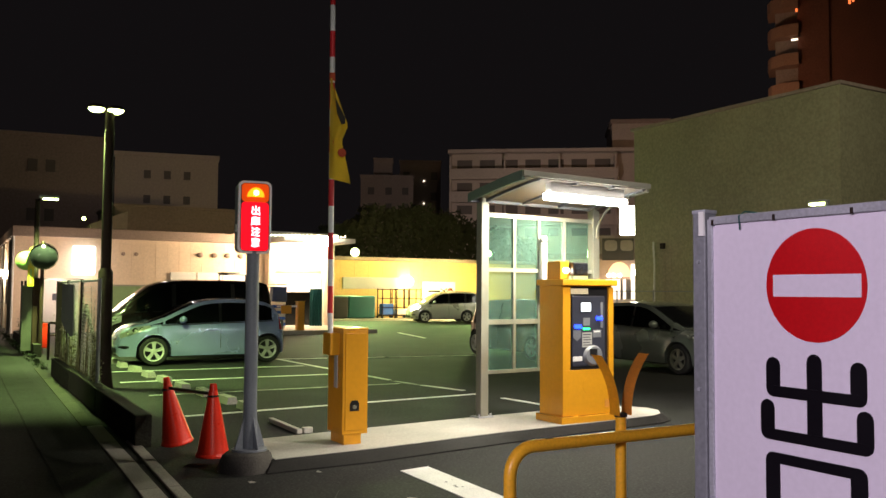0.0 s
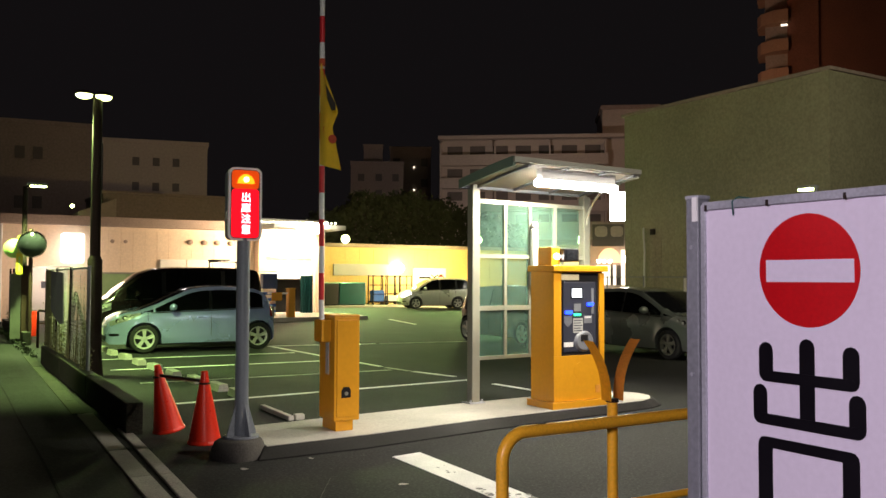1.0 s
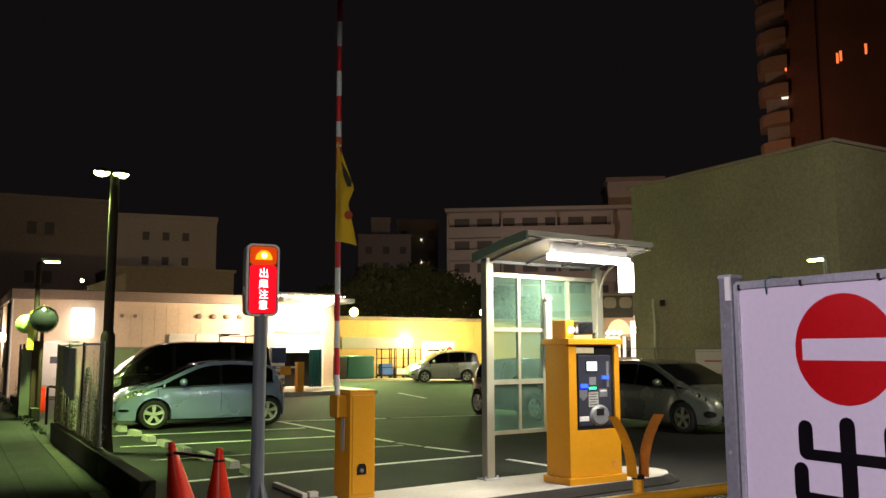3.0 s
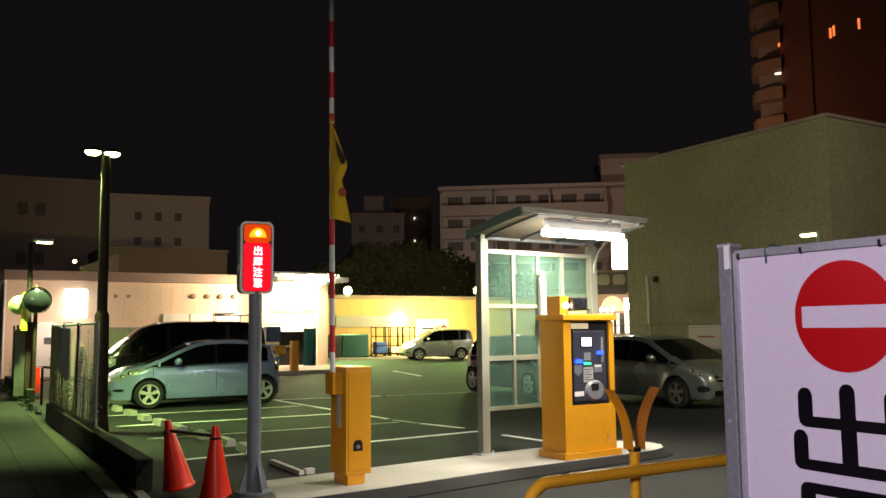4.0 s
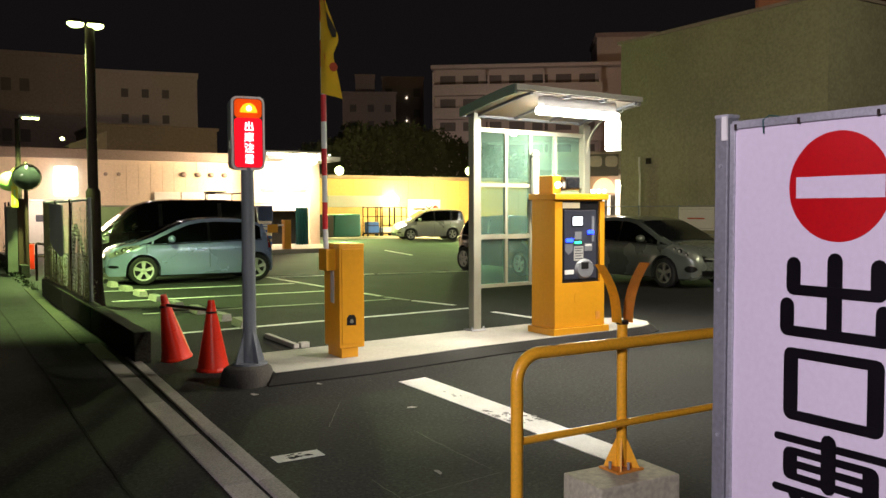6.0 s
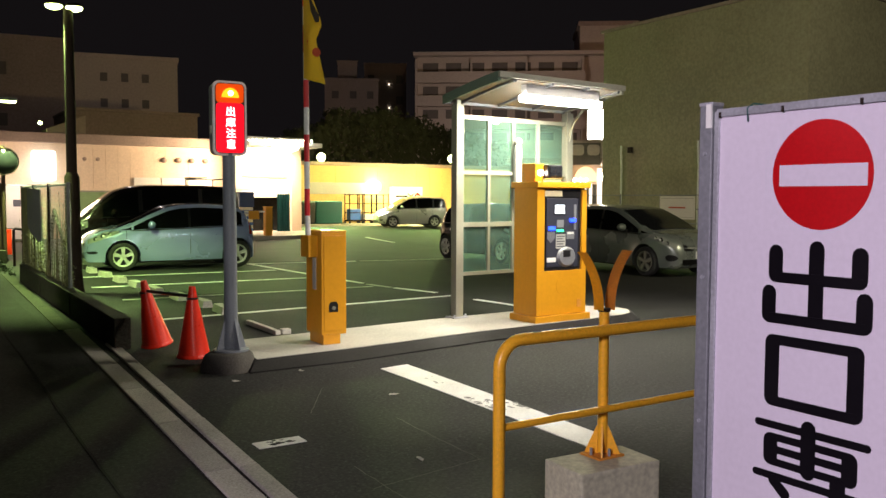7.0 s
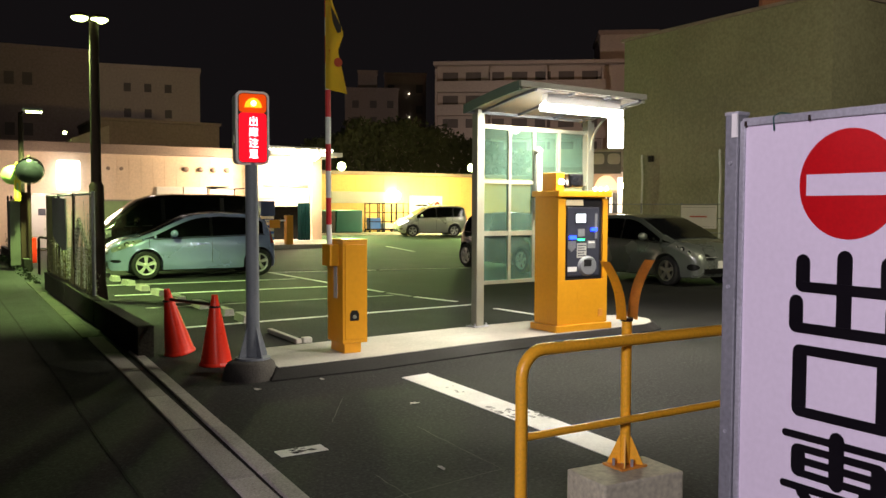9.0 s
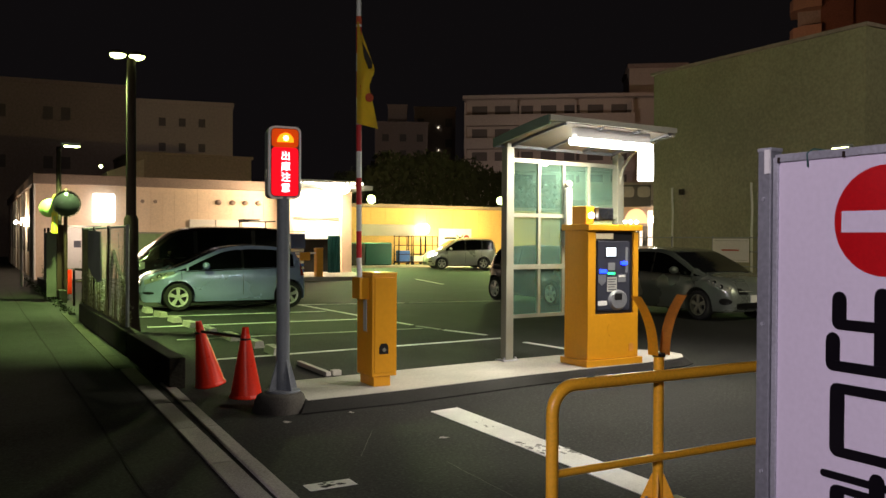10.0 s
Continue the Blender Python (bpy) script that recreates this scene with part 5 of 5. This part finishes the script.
part("pillar", box(13.85, 14.3, 33.7, 34.5, 0, 3.65, 0.01), SHOPWALL, shop)
part("pillar", box(11.45, 11.75, 33.9, 34.5, 0, 3.65, 0.01), SHOPWALL, shop)
d1 = part("door", box(2.95, 4.25, 34.44, 34.49, 0, 1.95, 0.01), SHUTTER, shop, "white double door")
part("door_frame", box(2.88, 4.32, 34.43, 34.48, 1.95, 2.03), ALU, d1)
part("notice", box(3.35, 3.6, 34.42, 34.44, 1.2, 1.45), GREYPANEL, d1)
win = part("window", box(5.4, 7.1, 34.44, 34.49, 0.9, 1.75, 0.01), SHOPGLASS, shop, "pale green frosted window")
part("window_frame", box(5.35, 7.15, 34.42, 34.48, 1.74, 1.80), ALU, win)
for x in (7.6, 8.65, 9.7):
    part("white_panel", box(x, x + 1.0, 34.40, 34.48, 1.55, 2.32, 0.01), SHUTTER, shop, "white panel on the wall")
for x in (5.82, 6.3):
    part("vent", lathe([(0, -0.05), (0.07, -0.045), (0.075, 0.0)], seg=12, axis="y", at=(x, 34.49, 3.0)), SHOPROOF, shop)
for x in (8.76, 9.34, 9.87, 10.42):
    part("vent_hood", ball((x, 34.45, 3.03), 0.13, scale=(1, 0.8, 0.8)), SHOPROOF, shop, smooth=True)
lit = part("lamp_box", box(3.98, 4.78, 34.1, 34.42, 2.15, 3.25, 0.10, seg=3), BOXLIT, shop, "glowing white box lamp")
for k in range(20):
    part("string_bulb", ball((10.9 + 0.165 * k, 32.0, 3.80 + 0.002 * k), 0.028, seg=8), WARMHEAD, shop, "small lit bulb")
head = part("flood_lamp", ball((12.95, 32.05, 3.62), 0.34, scale=(1.7, 0.5, 0.72), seg=20), WARMHEAD, shop, "blazing flood lamp", True)
# side wall along the pavement, seen at a slant
for k in range(7):
    y = 36.5 + k * 3.0
    part("side_pilaster", box(1.97, 2.06, y, y + 0.25, 0, 3.5), SHUTTER, shop)
    part("side_window", box(2.0, 2.06, y + 0.8, y + 2.2, 1.0, 2.4), DARKGLASS, shop)
for k, y in enumerate((39.0, 46.0)):
    part("side_lamp", ball((1.88, y, 2.3), 0.10), WARMHEAD, shop, "lit wall lamp")
step = thing("shop_step", "low concrete step before the shop", "step", kind="structure")
part("slab", box(8.6, 14.4, 29.6, 34.4, -0.05, 0.15, 0.02), CONCRETE, step)


def bollard(at):
    ob = thing("yellow_post_box", "yellow upright gate post on the step", "post", at)
    part("body", box(-0.13, 0.13, -0.13, 0.13, 0, 1.05, 0.015), YELLOW, ob)
    part("arm_stub", box(-0.9, -0.13, -0.03, 0.03, 0.86, 0.92), ARMWHITE, ob)
    part("plate", box(-0.75, -0.35, -0.04, -0.03, 0.62, 0.92), YELLOW, ob)
    part("cap", box(-0.14, 0.14, -0.14, 0.14, 1.04, 1.08, 0.01), YELLOW, ob)
    return ob


bollard((11.35, 29.9, 0.15))
bin1 = thing("stone_planter", "grey square planter block on the step", "planter", (10.4, 29.9, 0.15))
part("body", box(-0.25, 0.25, -0.2, 0.2, 0, 0.42, 0.02), DARKCON, bin1)
crates = thing("crate_stack", "stack of blue plastic crates by the entrance", "crates", (11.05, 31.6, 0.15))
for k in range(9):
    part("crate", box(-0.27, 0.27, -0.2, 0.2, 0.115 * k, 0.115 * k + 0.105, 0.01), BLUE if k % 2 else SHUTTER, crates, "blue plastic crate" if k % 2 else "white plastic crate")
part("cover_sheet", box(-0.25, 0.33, -0.18, 0.18, 1.04, 1.62, 0.02), NAVYSHEET, crates, "dark blue cover sheet")
part("trolley_frame", pipe([(-0.45, 0, 0), (-0.45, 0, 1.7), (0.4, 0, 1.7)], 0.025), ALU, crates)
cone((10.7, 31.0, 0.15), 0, 0)
curtain = thing("teal_curtain", "teal plastic curtain beside the entrance", "curtain", (13.32, 33.3, 0.15))
bm = bmesh.new()
vs = []
for k in range(25):
    x = -0.28 + 0.56 * k / 24
    vs.append((bm.verts.new((x, 0.05 * math.sin(k * 1.3), 0)), bm.verts.new((x, 0.04 * math.sin(k * 1.3), 1.55))))
for a, b in zip(vs, vs[1:]):
    bm.faces.new((a[0], b[0], b[1], a[1]))
bmesh.ops.solidify(bm, geom=bm.faces[:], thickness=0.01)
part("sheet", bm, TEAL, curtain, smooth=True)


# ---- far yellow wall ----
yard = thing("yellow_building", "long yellow clad wall behind the car park", "building")
yw = part("wall", box(14.3, 40, 43.5, 60, 0, 3.35), YELLOWWALL, yard)
clad("siding", 14.3, 40, 43.5, 0, 3.35, 0.9, YELLOWWALL, yw)
part("coping", box(14.3, 40.1, 43.3, 60, 3.35, 3.55, 0.02), SHOPROOF, yard)
part("long_panel", box(18.9, 22.4, 43.40, 43.48, 1.75, 2.40, 0.01), GREYWHITE, yard, "long pale panel on the wall")
sb = part("notice_board", box(23.95, 26.15, 43.36, 43.47, 0.85, 2.20, 0.01), SHUTTER, yard, "white direction board")
part("board_arrow", box(24.30, 25.10, 43.34, 43.362, 1.59, 1.69), TAR, sb)
part("board_arrow", box(25.00, 25.10, 43.34, 43.362, 1.23, 1.65), TAR, sb)
part("board_arrow", box(24.40, 25.10, 43.34, 43.362, 1.15, 1.25), TAR, sb)
for a in (-35, 35):
    o = part("board_cross", box(-0.28, 0.28, -0.011, 0.011, -0.03, 0.03), TAR, sb)
    o.matrix_local = pose(25.35, 43.35, 1.65, 0, a, 0)
part("board_disc", lathe([(0, -0.02), (0.2, -0.018), (0.2, 0)], seg=20, axis="y", at=(25.80, 43.36, 1.65)), DISCRED, sb)
part("disc_bar", box(25.66, 25.94, 43.325, 43.342, 1.62, 1.68), SHUTTER, sb)
part("wall_lamp", ball((22.9, 43.2, 2.18), 0.28), WARMHEAD, yard, "glowing wall lamp", True)
plate = part("vent_plate", box(25.95, 26.55, 43.36, 43.47, 0.28, 1.12, 0.01), SHUTTER, yard, "small white plate with two vents")
for x in (26.10, 26.40):
    part("round_vent", lathe([(0, -0.03), (0.12, -0.02), (0.12, 0)], seg=12, axis="y", at=(x, 43.36, 0.92)), DARKMETAL, plate)
step2 = thing("yard_step", "pale concrete apron along the yellow wall", "step", kind="structure")
part("slab", box(14.5, 40, 42.0, 43.4, -0.05, 0.12, 0.02), CONCRETE, step2)


def flood_post(x, z):
    ob = thing("wall_flood_lamp", "round greenish floodlight on a short bracket over the yellow wall", "flood lamp", (x, 43.4, 3.55), group="yard flood lamps")
    part("bracket", pipe([(0, 0.1, 0), (0, 0.1, z - 3.5), (0, -0.1, z - 3.5)], 0.03), DARKMETAL, ob)
    part("lit_head", ball((0, -0.22, z - 3.55), 0.25), FLOODHEAD, ob, "glowing round lamp", True)
    part("lamp_back", rod((0, -0.10, z - 3.55), (0, 0.08, z - 3.55), 0.24, 0.12), DARKMETAL, ob)


flood_post(19.5, 3.78)
flood_post(28.1, 3.93)


def trolley(at, n):
    ob = thing("cage_trolley", "wire cage trolley by the yellow wall", "trolley", at, group="cage trolleys")
    part("base", box(-0.4, 0.4, -0.3, 0.3, 0.12, 0.2), DARKMETAL, ob)
    for x in (-0.4, 0.4):
        for y in (-0.3, 0.3):
            part("upright", rod((x, y, 0.15), (x, y, 1.65), 0.03), DARKMETAL, ob)
            part("castor", ball((x, y, 0.07), 0.07, seg=8), RUBBER, ob)
    for z in (0.6, 1.1, 1.6):
        for y in (-0.3, 0.3):
            part("cross_wire", rod((-0.4, y, z), (0.4, y, z), 0.02), DARKMETAL, ob)
    if n:
        part("load", box(-0.33, 0.33, -0.25, 0.25, 0.2, 0.2 + 0.3 * n, 0.03), BLUE if n == 2 else SHUTTER, ob, "stacked goods")


trolley((21.2, 42.6, 0.12), 2)
trolley((22.1, 42.6, 0.12), 1)
trolley((22.9, 42.7, 0.12), 0)
for x, w in ((19.55, 1.6), (18.3, 0.9)):
    tarp = thing("covered_pallet", "teal sheet over stacked goods by the wall" if w > 1 else "dark sheet over stacked goods by the wall", "covered goods", (x, 42.7, 0.12))
    bm = box(-w / 2, w / 2, -0.45, 0.45, 0, 1.25, 0.12, seg=3)
    for v in bm.verts:
        v.co += Vector((noise.noise(v.co * 3), noise.noise(v.co * 3 + Vector((5, 0, 0))), 0)) * 0.08
    part("sheet", bm, TEAL if w > 1 else RUBBER, tarp, smooth=True)


# ---- grey hall and things by it ----
hall = thing("grey_hall", "large windowless grey-beige clad hall", "building")
part("wall", box(22.0, 48, 15.05, 23.5, 0, 7.65), GREYWALL, hall)
part("roof", box(21.9, 48.1, 14.95, 23.6, 7.65, 7.75), FARDARK, hall)
bm = bmesh.new()
for k in range(28):
    y = 15.05 + 0.3 * k
    box(21.997, 22.01, y + 0.0025, y + 0.2975, 0, 7.64, bm=bm)
tagged(part("ribs", bm, GREYWALL, hall), kind="stuff")
for y in (22.42, 18.90):
    part("downpipe", pipe([(21.93, y, 0), (21.93, y + 0.02, 1.9), (21.93, y, 2.6), (21.93, y + 0.05, 3.3), (21.97, y + 0.08, 3.46)], 0.035), WHITEPLASTIC, hall, "thin white downpipe", True)
part("junction_box", box(21.93, 21.998, 21.95, 22.15, 3.20, 3.40, 0.01), DARKMETAL, hall)
lane = thing("lane_lamp", "slim pole lamp with lit head before the hall", "street lamp", (18.95, 13.35, 0))
part("pole", lathe([(0.07, 0), (0.05, 3.95)], seg=12), STEEL, lane)
part("lamp_head", box(-0.1, 0.1, -0.02, 0.48, 3.92, 3.99, 0.02), GALV, lane)
part("lit_lens", box(-0.09, 0.09, 0.05, 0.46, 3.86, 3.925, 0.02), LAMPHEAD, lane, "glowing lens")
fence2 = thing("wire_fence", "low dark wire fence before the grey hall", "fence", (20.5, 0, 0))
for k in range(8):
    part("post", rod((0, 12 + k * 1.8, 0), (0, 12 + k * 1.8, 1.72), 0.025), STEEL, fence2)
for z in (0.3, 0.8, 1.25, 1.68):
    part("wire", rod((0, 12, z), (0, 24.6, z), 0.014), STEEL, fence2)
note = thing("notice_sheet", "pale notice sheet on the wire fence", "notice", (20.492, 18.48, 0.93))
part("sheet", box(-0.02, 0.0, -0.71, 0.71, 0, 0.72, 0.004), SHUTTER, note)
part("print_bar", box(-0.024, -0.018, -0.34, 0.34, 0.34, 0.385), REDPRINT, note, "faded red print")
part("print_bar", box(-0.024, -0.018, -0.66, 0.66, 0.645, 0.66), KERBCON, note)
part("print_bar", box(-0.024, -0.018, -0.66, 0.66, 0.05, 0.062), KERBCON, note)

tall = thing("tall_lit_sign", "white glowing upright sign box on a pole", "sign", (27.2, 29.45, 0), -45)
part("pole", rod((0.35, 0, 0), (0.35, 0, 4.3), 0.07), ALU, tall)
part("light_box", box(-0.44, 0.44, -0.15, 0.15, 4.3, 5.65, 0.08), SIGNLIT, tall, "glowing white sign box")
kiosk = thing("lit_shop_front", "orange lit shop front beyond the car park", "building", (33.0, 38.0, 0), -41)
part("wall", box(-3.5, 3.5, 0.5, 5, 0, 5.0), FARWALL, kiosk)
part("roof", box(-3.7, 3.7, -0.2, 5, 3.6, 3.9), FARDARK, kiosk)
hood = part("sign_panel", box(-0.05, 1.75, -0.34, -0.2, 3.5, 4.78, 0.02), FARGLASS, kiosk, "dark shop sign panel")
for x in (0.08, 0.98):
    part("pale_field", prism(rrect(x + 0.37, 4.36, 0.72, 0.62, 0.2), "y", -0.36, -0.34), FARWALL, hood, "pale rounded field")
part("awning", prism([(0.92 + 0.66 * math.cos(a), 2.56 + 0.84 * math.sin(a)) for a in [math.pi * k / 12 for k in range(13)]], "y", -0.36, 0.3), SHOPLIT, kiosk, "orange lit dome awning")
for x0, x1, z0, z1 in ((-3.2, -1.9, 0.8, 2.6), (-1.7, -0.3, 0.8, 2.6), (0.15, 0.98, 1.25, 2.4), (1.14, 1.30, 1.25, 2.4), (1.6, 1.86, 1.25, 3.3), (2.2, 3.3, 0.8, 2.6)):
    part("shop_window", box(x0, x1, -0.1, 0.5, z0, z1), SHOPLIT if x0 < 0 else PALEWIN, kiosk, "lit shop window")
for x0, x1 in ((0.98, 1.14), (1.30, 1.60)):
    part("door_gap", box(x0, x1, -0.05, 0.5, 1.25, 2.4), FARGLASS, kiosk)
for x in (0.3, 0.62, 0.95):
    part("hanging_bulb", ball((x, -0.42, 2.62), 0.1, seg=10), WARMHEAD, kiosk, "lit hanging bulb", True)
part("round_lamp", ball((1.9, -0.4, 2.8), 0.2), WARMHEAD, kiosk, "glowing round lamp", True)

# ---- distant buildings ----
def block(name, label, x, y, rz, w, d, h, wins, material, roofm=None, ww=1.0, wh=1.2, lit=0):
    ob = thing(name, label, "building", (x, y, 0), rz)
    wall_ob = part("wall", box(-w / 2, w / 2, 0, d, 0, h), material, ob)
    part("parapet", box(-w / 2 - 0.1, w / 2 + 0.1, -0.12, d, h, h + 0.35), roofm or material, ob)
    for k, (wx, wz) in enumerate(wins):
        part("window", box(wx - ww / 2, wx + ww / 2, -0.06, 0.12, wz - wh / 2, wz + wh / 2), FARGLASS, ob)
        part("sill", box(wx - ww / 2 - 0.05, wx + ww / 2 + 0.05, -0.12, 0.02, wz - wh / 2 - 0.1, wz - wh / 2), material, ob)
    return ob


block("apartment_block", "dim beige block with small square windows", 15.55, 73.2, -12, 8.3, 14, 12.8, [(x, z) for z in (11.3, 9.2) for x in (-1.6, 0, 1.6)], FARWALL, ww=0.55, wh=0.7)
block("apartment_block", "dim tall beige block behind the shop", 4.5, 75.2, -6, 13.5, 14, 13.9, [(x, z) for z in (11.6, 7.6) for x in (-4.2, -2.5, 0.9, 2.2)], FARDARK, ww=0.7, wh=1.0)
# roofs behind the shop
back = thing("roof_house", "brown low house roofs behind the shop", "building", (12.2, 62.0, 0))
part("wall", box(-2.5, 6, 0, 8, 0, 7.4), FARDARK, back)
part("gable", prism([(-4.2, 6.0), (-1.8, 7.0), (-1.8, 5.0), (-4.2, 5.0)], "y", -1.0, 4), FARWALL, back)
part("roof", box(-2.6, 6.1, -0.2, 8, 7.4, 7.6), FARDARK, back)
part("wall_lamp", ball((-4.6, -1.1, 6.35), 0.13), LAMPHEAD, back, "small lit lamp", True)
white = thing("white_apartment_house", "pale apartment house with long balconies", "building", (60.45, 79.4, 0), -37)
part("wall", box(-11.5, 11.5, 0, 12, 0, 18.0), FARWALL, white)
part("roof_edge", box(-11.8, 11.8, -1.3, 12, 18.0, 18.4), FARWALL, white)
part("stair_tower", box(7.5, 14.0, 1, 10, 0, 21.6), FARWALL, white)
part("tower_cap", box(7.3, 14.2, 0.8, 10.2, 21.6, 22.1), FARDARK, white)
for f in range(6):
    z = 1.44 + 2.71 * f
    b = part("balcony", box(-11.6, 8.0, -1.2, 0, z - 0.1, z + 1.15), FARWALL, white)
    for k in range(7):
        part("window", box(-10.8 + k * 2.7, -9.0 + k * 2.7, -0.05, 0.06, z + 1.15, z + 2.3), FARGLASS, white)
    for k in range(4):
        part("partition", box(-11.6 + 6.4 * k, -11.4 + 6.4 * k, -1.2, 0, z + 1.15, min(18.0, z + 2.61)), FARWALL, white)
    part("window", box(9.2, 12.2, 0.9, 1.06, z + 0.9, z + 2.2), FARGLASS, white)
tower = thing("brown_tower", "tall brown tiled apartment tower with lit balconies", "building", (79.1, 52.3, 0), -54)
part("wall", box(-5.5, 16, 0, 20, 0, 48), BRICK, tower)
part("corner_strip", box(-5.6, -2.6, -0.3, 0.2, 0, 48), BRICK, tower)
for f in range(15):
    z = 1.0 + 3.05 * f
    bm = bmesh.new()
    prism([(-8.6, 1.5), (-8.2, 0.2), (-7.0, -0.8), (-5.5, -1.0), (-5.5, 4), (-8.6, 4)], "z", z, z + 1.25, bm)
    part("balcony", bm, LITBALCONY, tower, "brown rounded balcony")
    part("recess_glass", box(-7.8, -5.4, 0.8, 3.9, z + 1.25, z + 3.05), FARDARK, tower)
    if f == 9:
        for x, lift in ((-0.75, 2.9), (-0.42, 3.1), (1.95, 3.5)):
            part("window", box(x, x + 0.22, -0.06, 0.1, z + lift, z + lift + 1.1), ORANGEWIN, tower, "orange lit stair window")
        part("balcony_lamp", box(-6.2, -5.55, -1.02, -0.9, z - 0.55, z - 0.35), PALEWIN, tower, "lit balcony lamp")
    if f == 10:
        part("balcony_lamp", box(-5.75, -5.55, -1.02, -0.9, z - 0.6, z - 0.25), ORANGEWIN, tower, "lit balcony lamp")
    for x in (5.5, 8.5, 11.5):
        part("window", box(x, x + 1.2, -0.05, 0.1, z + 0.9, z + 2.1), FARGLASS, tower)
block("dim_house", "dim far house with a stair tower", 47.0, 95.0, -27, 6.6, 8, 15.9, [(x, z) for z in (14.2, 12.2) for x in (-2.0, 0.2, 2.3)], FARDARK, ww=0.8, wh=0.9)
stair = thing("stair_block", "pale stair block on a far house", "building", (47.4, 97.0, 0), -27)
part("wall", box(-1.2, 1.2, 0, 3, 0, 18.5), FARDARK, stair)
part("cap", box(-1.3, 1.3, -0.1, 3.1, 18.5, 18.7), FARDARK, stair)
slim = block("slim_house", "dim slim far house with two lit stair lamps", 55.0, 101.0, -28, 5.6, 8, 19.2, [(x, z) for z in (17.4, 14.6) for x in (-1.9, 1.9)], FARDARK, ww=0.9, wh=1.1)
part("stair_strip", box(-1.1, 1.0, -0.2, 0.1, 0, 19.0), FARDARK, slim, "stair strip")
for z in (16.7, 13.6):
    part("stair_lamp", ball((0.5, -0.30, z), 0.13, seg=10), PALEWIN, slim, "small lit stair lamp", True)
# white marker post beside the pavement
pole = thing("marker_post", "thin white marker post beside the pavement", "post", (1.40, 30.0, 0.0))
part("post", rod((0, 0, 0), (0, 0, 1.72), 0.045, 0.04), WHITEPLASTIC, pole, smooth=True)
part("cap", ball((0, 0, 1.72), 0.042), WHITEPLASTIC, pole, smooth=True)
# dark wooded bank behind the yellow wall
woods = bmesh.new()
rng = random.Random(3)
for k in range(26000):
    x = rng.uniform(17.5, 46)
    h = float(np.interp(x, (17.5, 21, 24, 26.5, 30, 32.5, 35, 40, 46), (4.2, 4.8, 6.2, 7.6, 7.9, 7.8, 7.1, 6.0, 5.2))) + 0.25 * math.sin(x * 1.7) + 0.15 * math.sin(x * 4.1)
    c = Vector((x, 55 + rng.uniform(0, 3), h * rng.random() ** 0.6 + rng.gauss(0, 0.14)))
    a, b = [Vector((rng.gauss(0, 1), rng.gauss(0, 0.4), rng.gauss(0, 1))).normalized() * rng.uniform(0.08, 0.22) for _ in (0, 1)]
    woods.faces.new([woods.verts.new(p) for p in (c - a, c + b, c + a, c - b)])
tagged(part("woods", woods, WOODLEAF), "dark tree belt behind the yellow wall", "trees", kind="stuff")

# ---- kerb and gutter slabs ----
slab_row("gutter", 1.417, 1.59, -1.2, 10.8, 1.2, 0.012, KERBCON, "pale concrete gutter slabs along the pavement", "gutter", 0.022)
# far slabs take the dark wall concrete, darker than the near row
slab_row("far_gutter", 1.417, 1.59, 10.8, 20.4, 1.2, 0.012, BLACKWALL, "dark gutter slabs along the pavement", "gutter", 0.014)
slab_row("edge_kerb", 1.606, 1.716, -1.2, 9.6, 1.2, 0.02, KERBCON, "flush concrete kerb stones across the driveway", "kerb", 0.034)
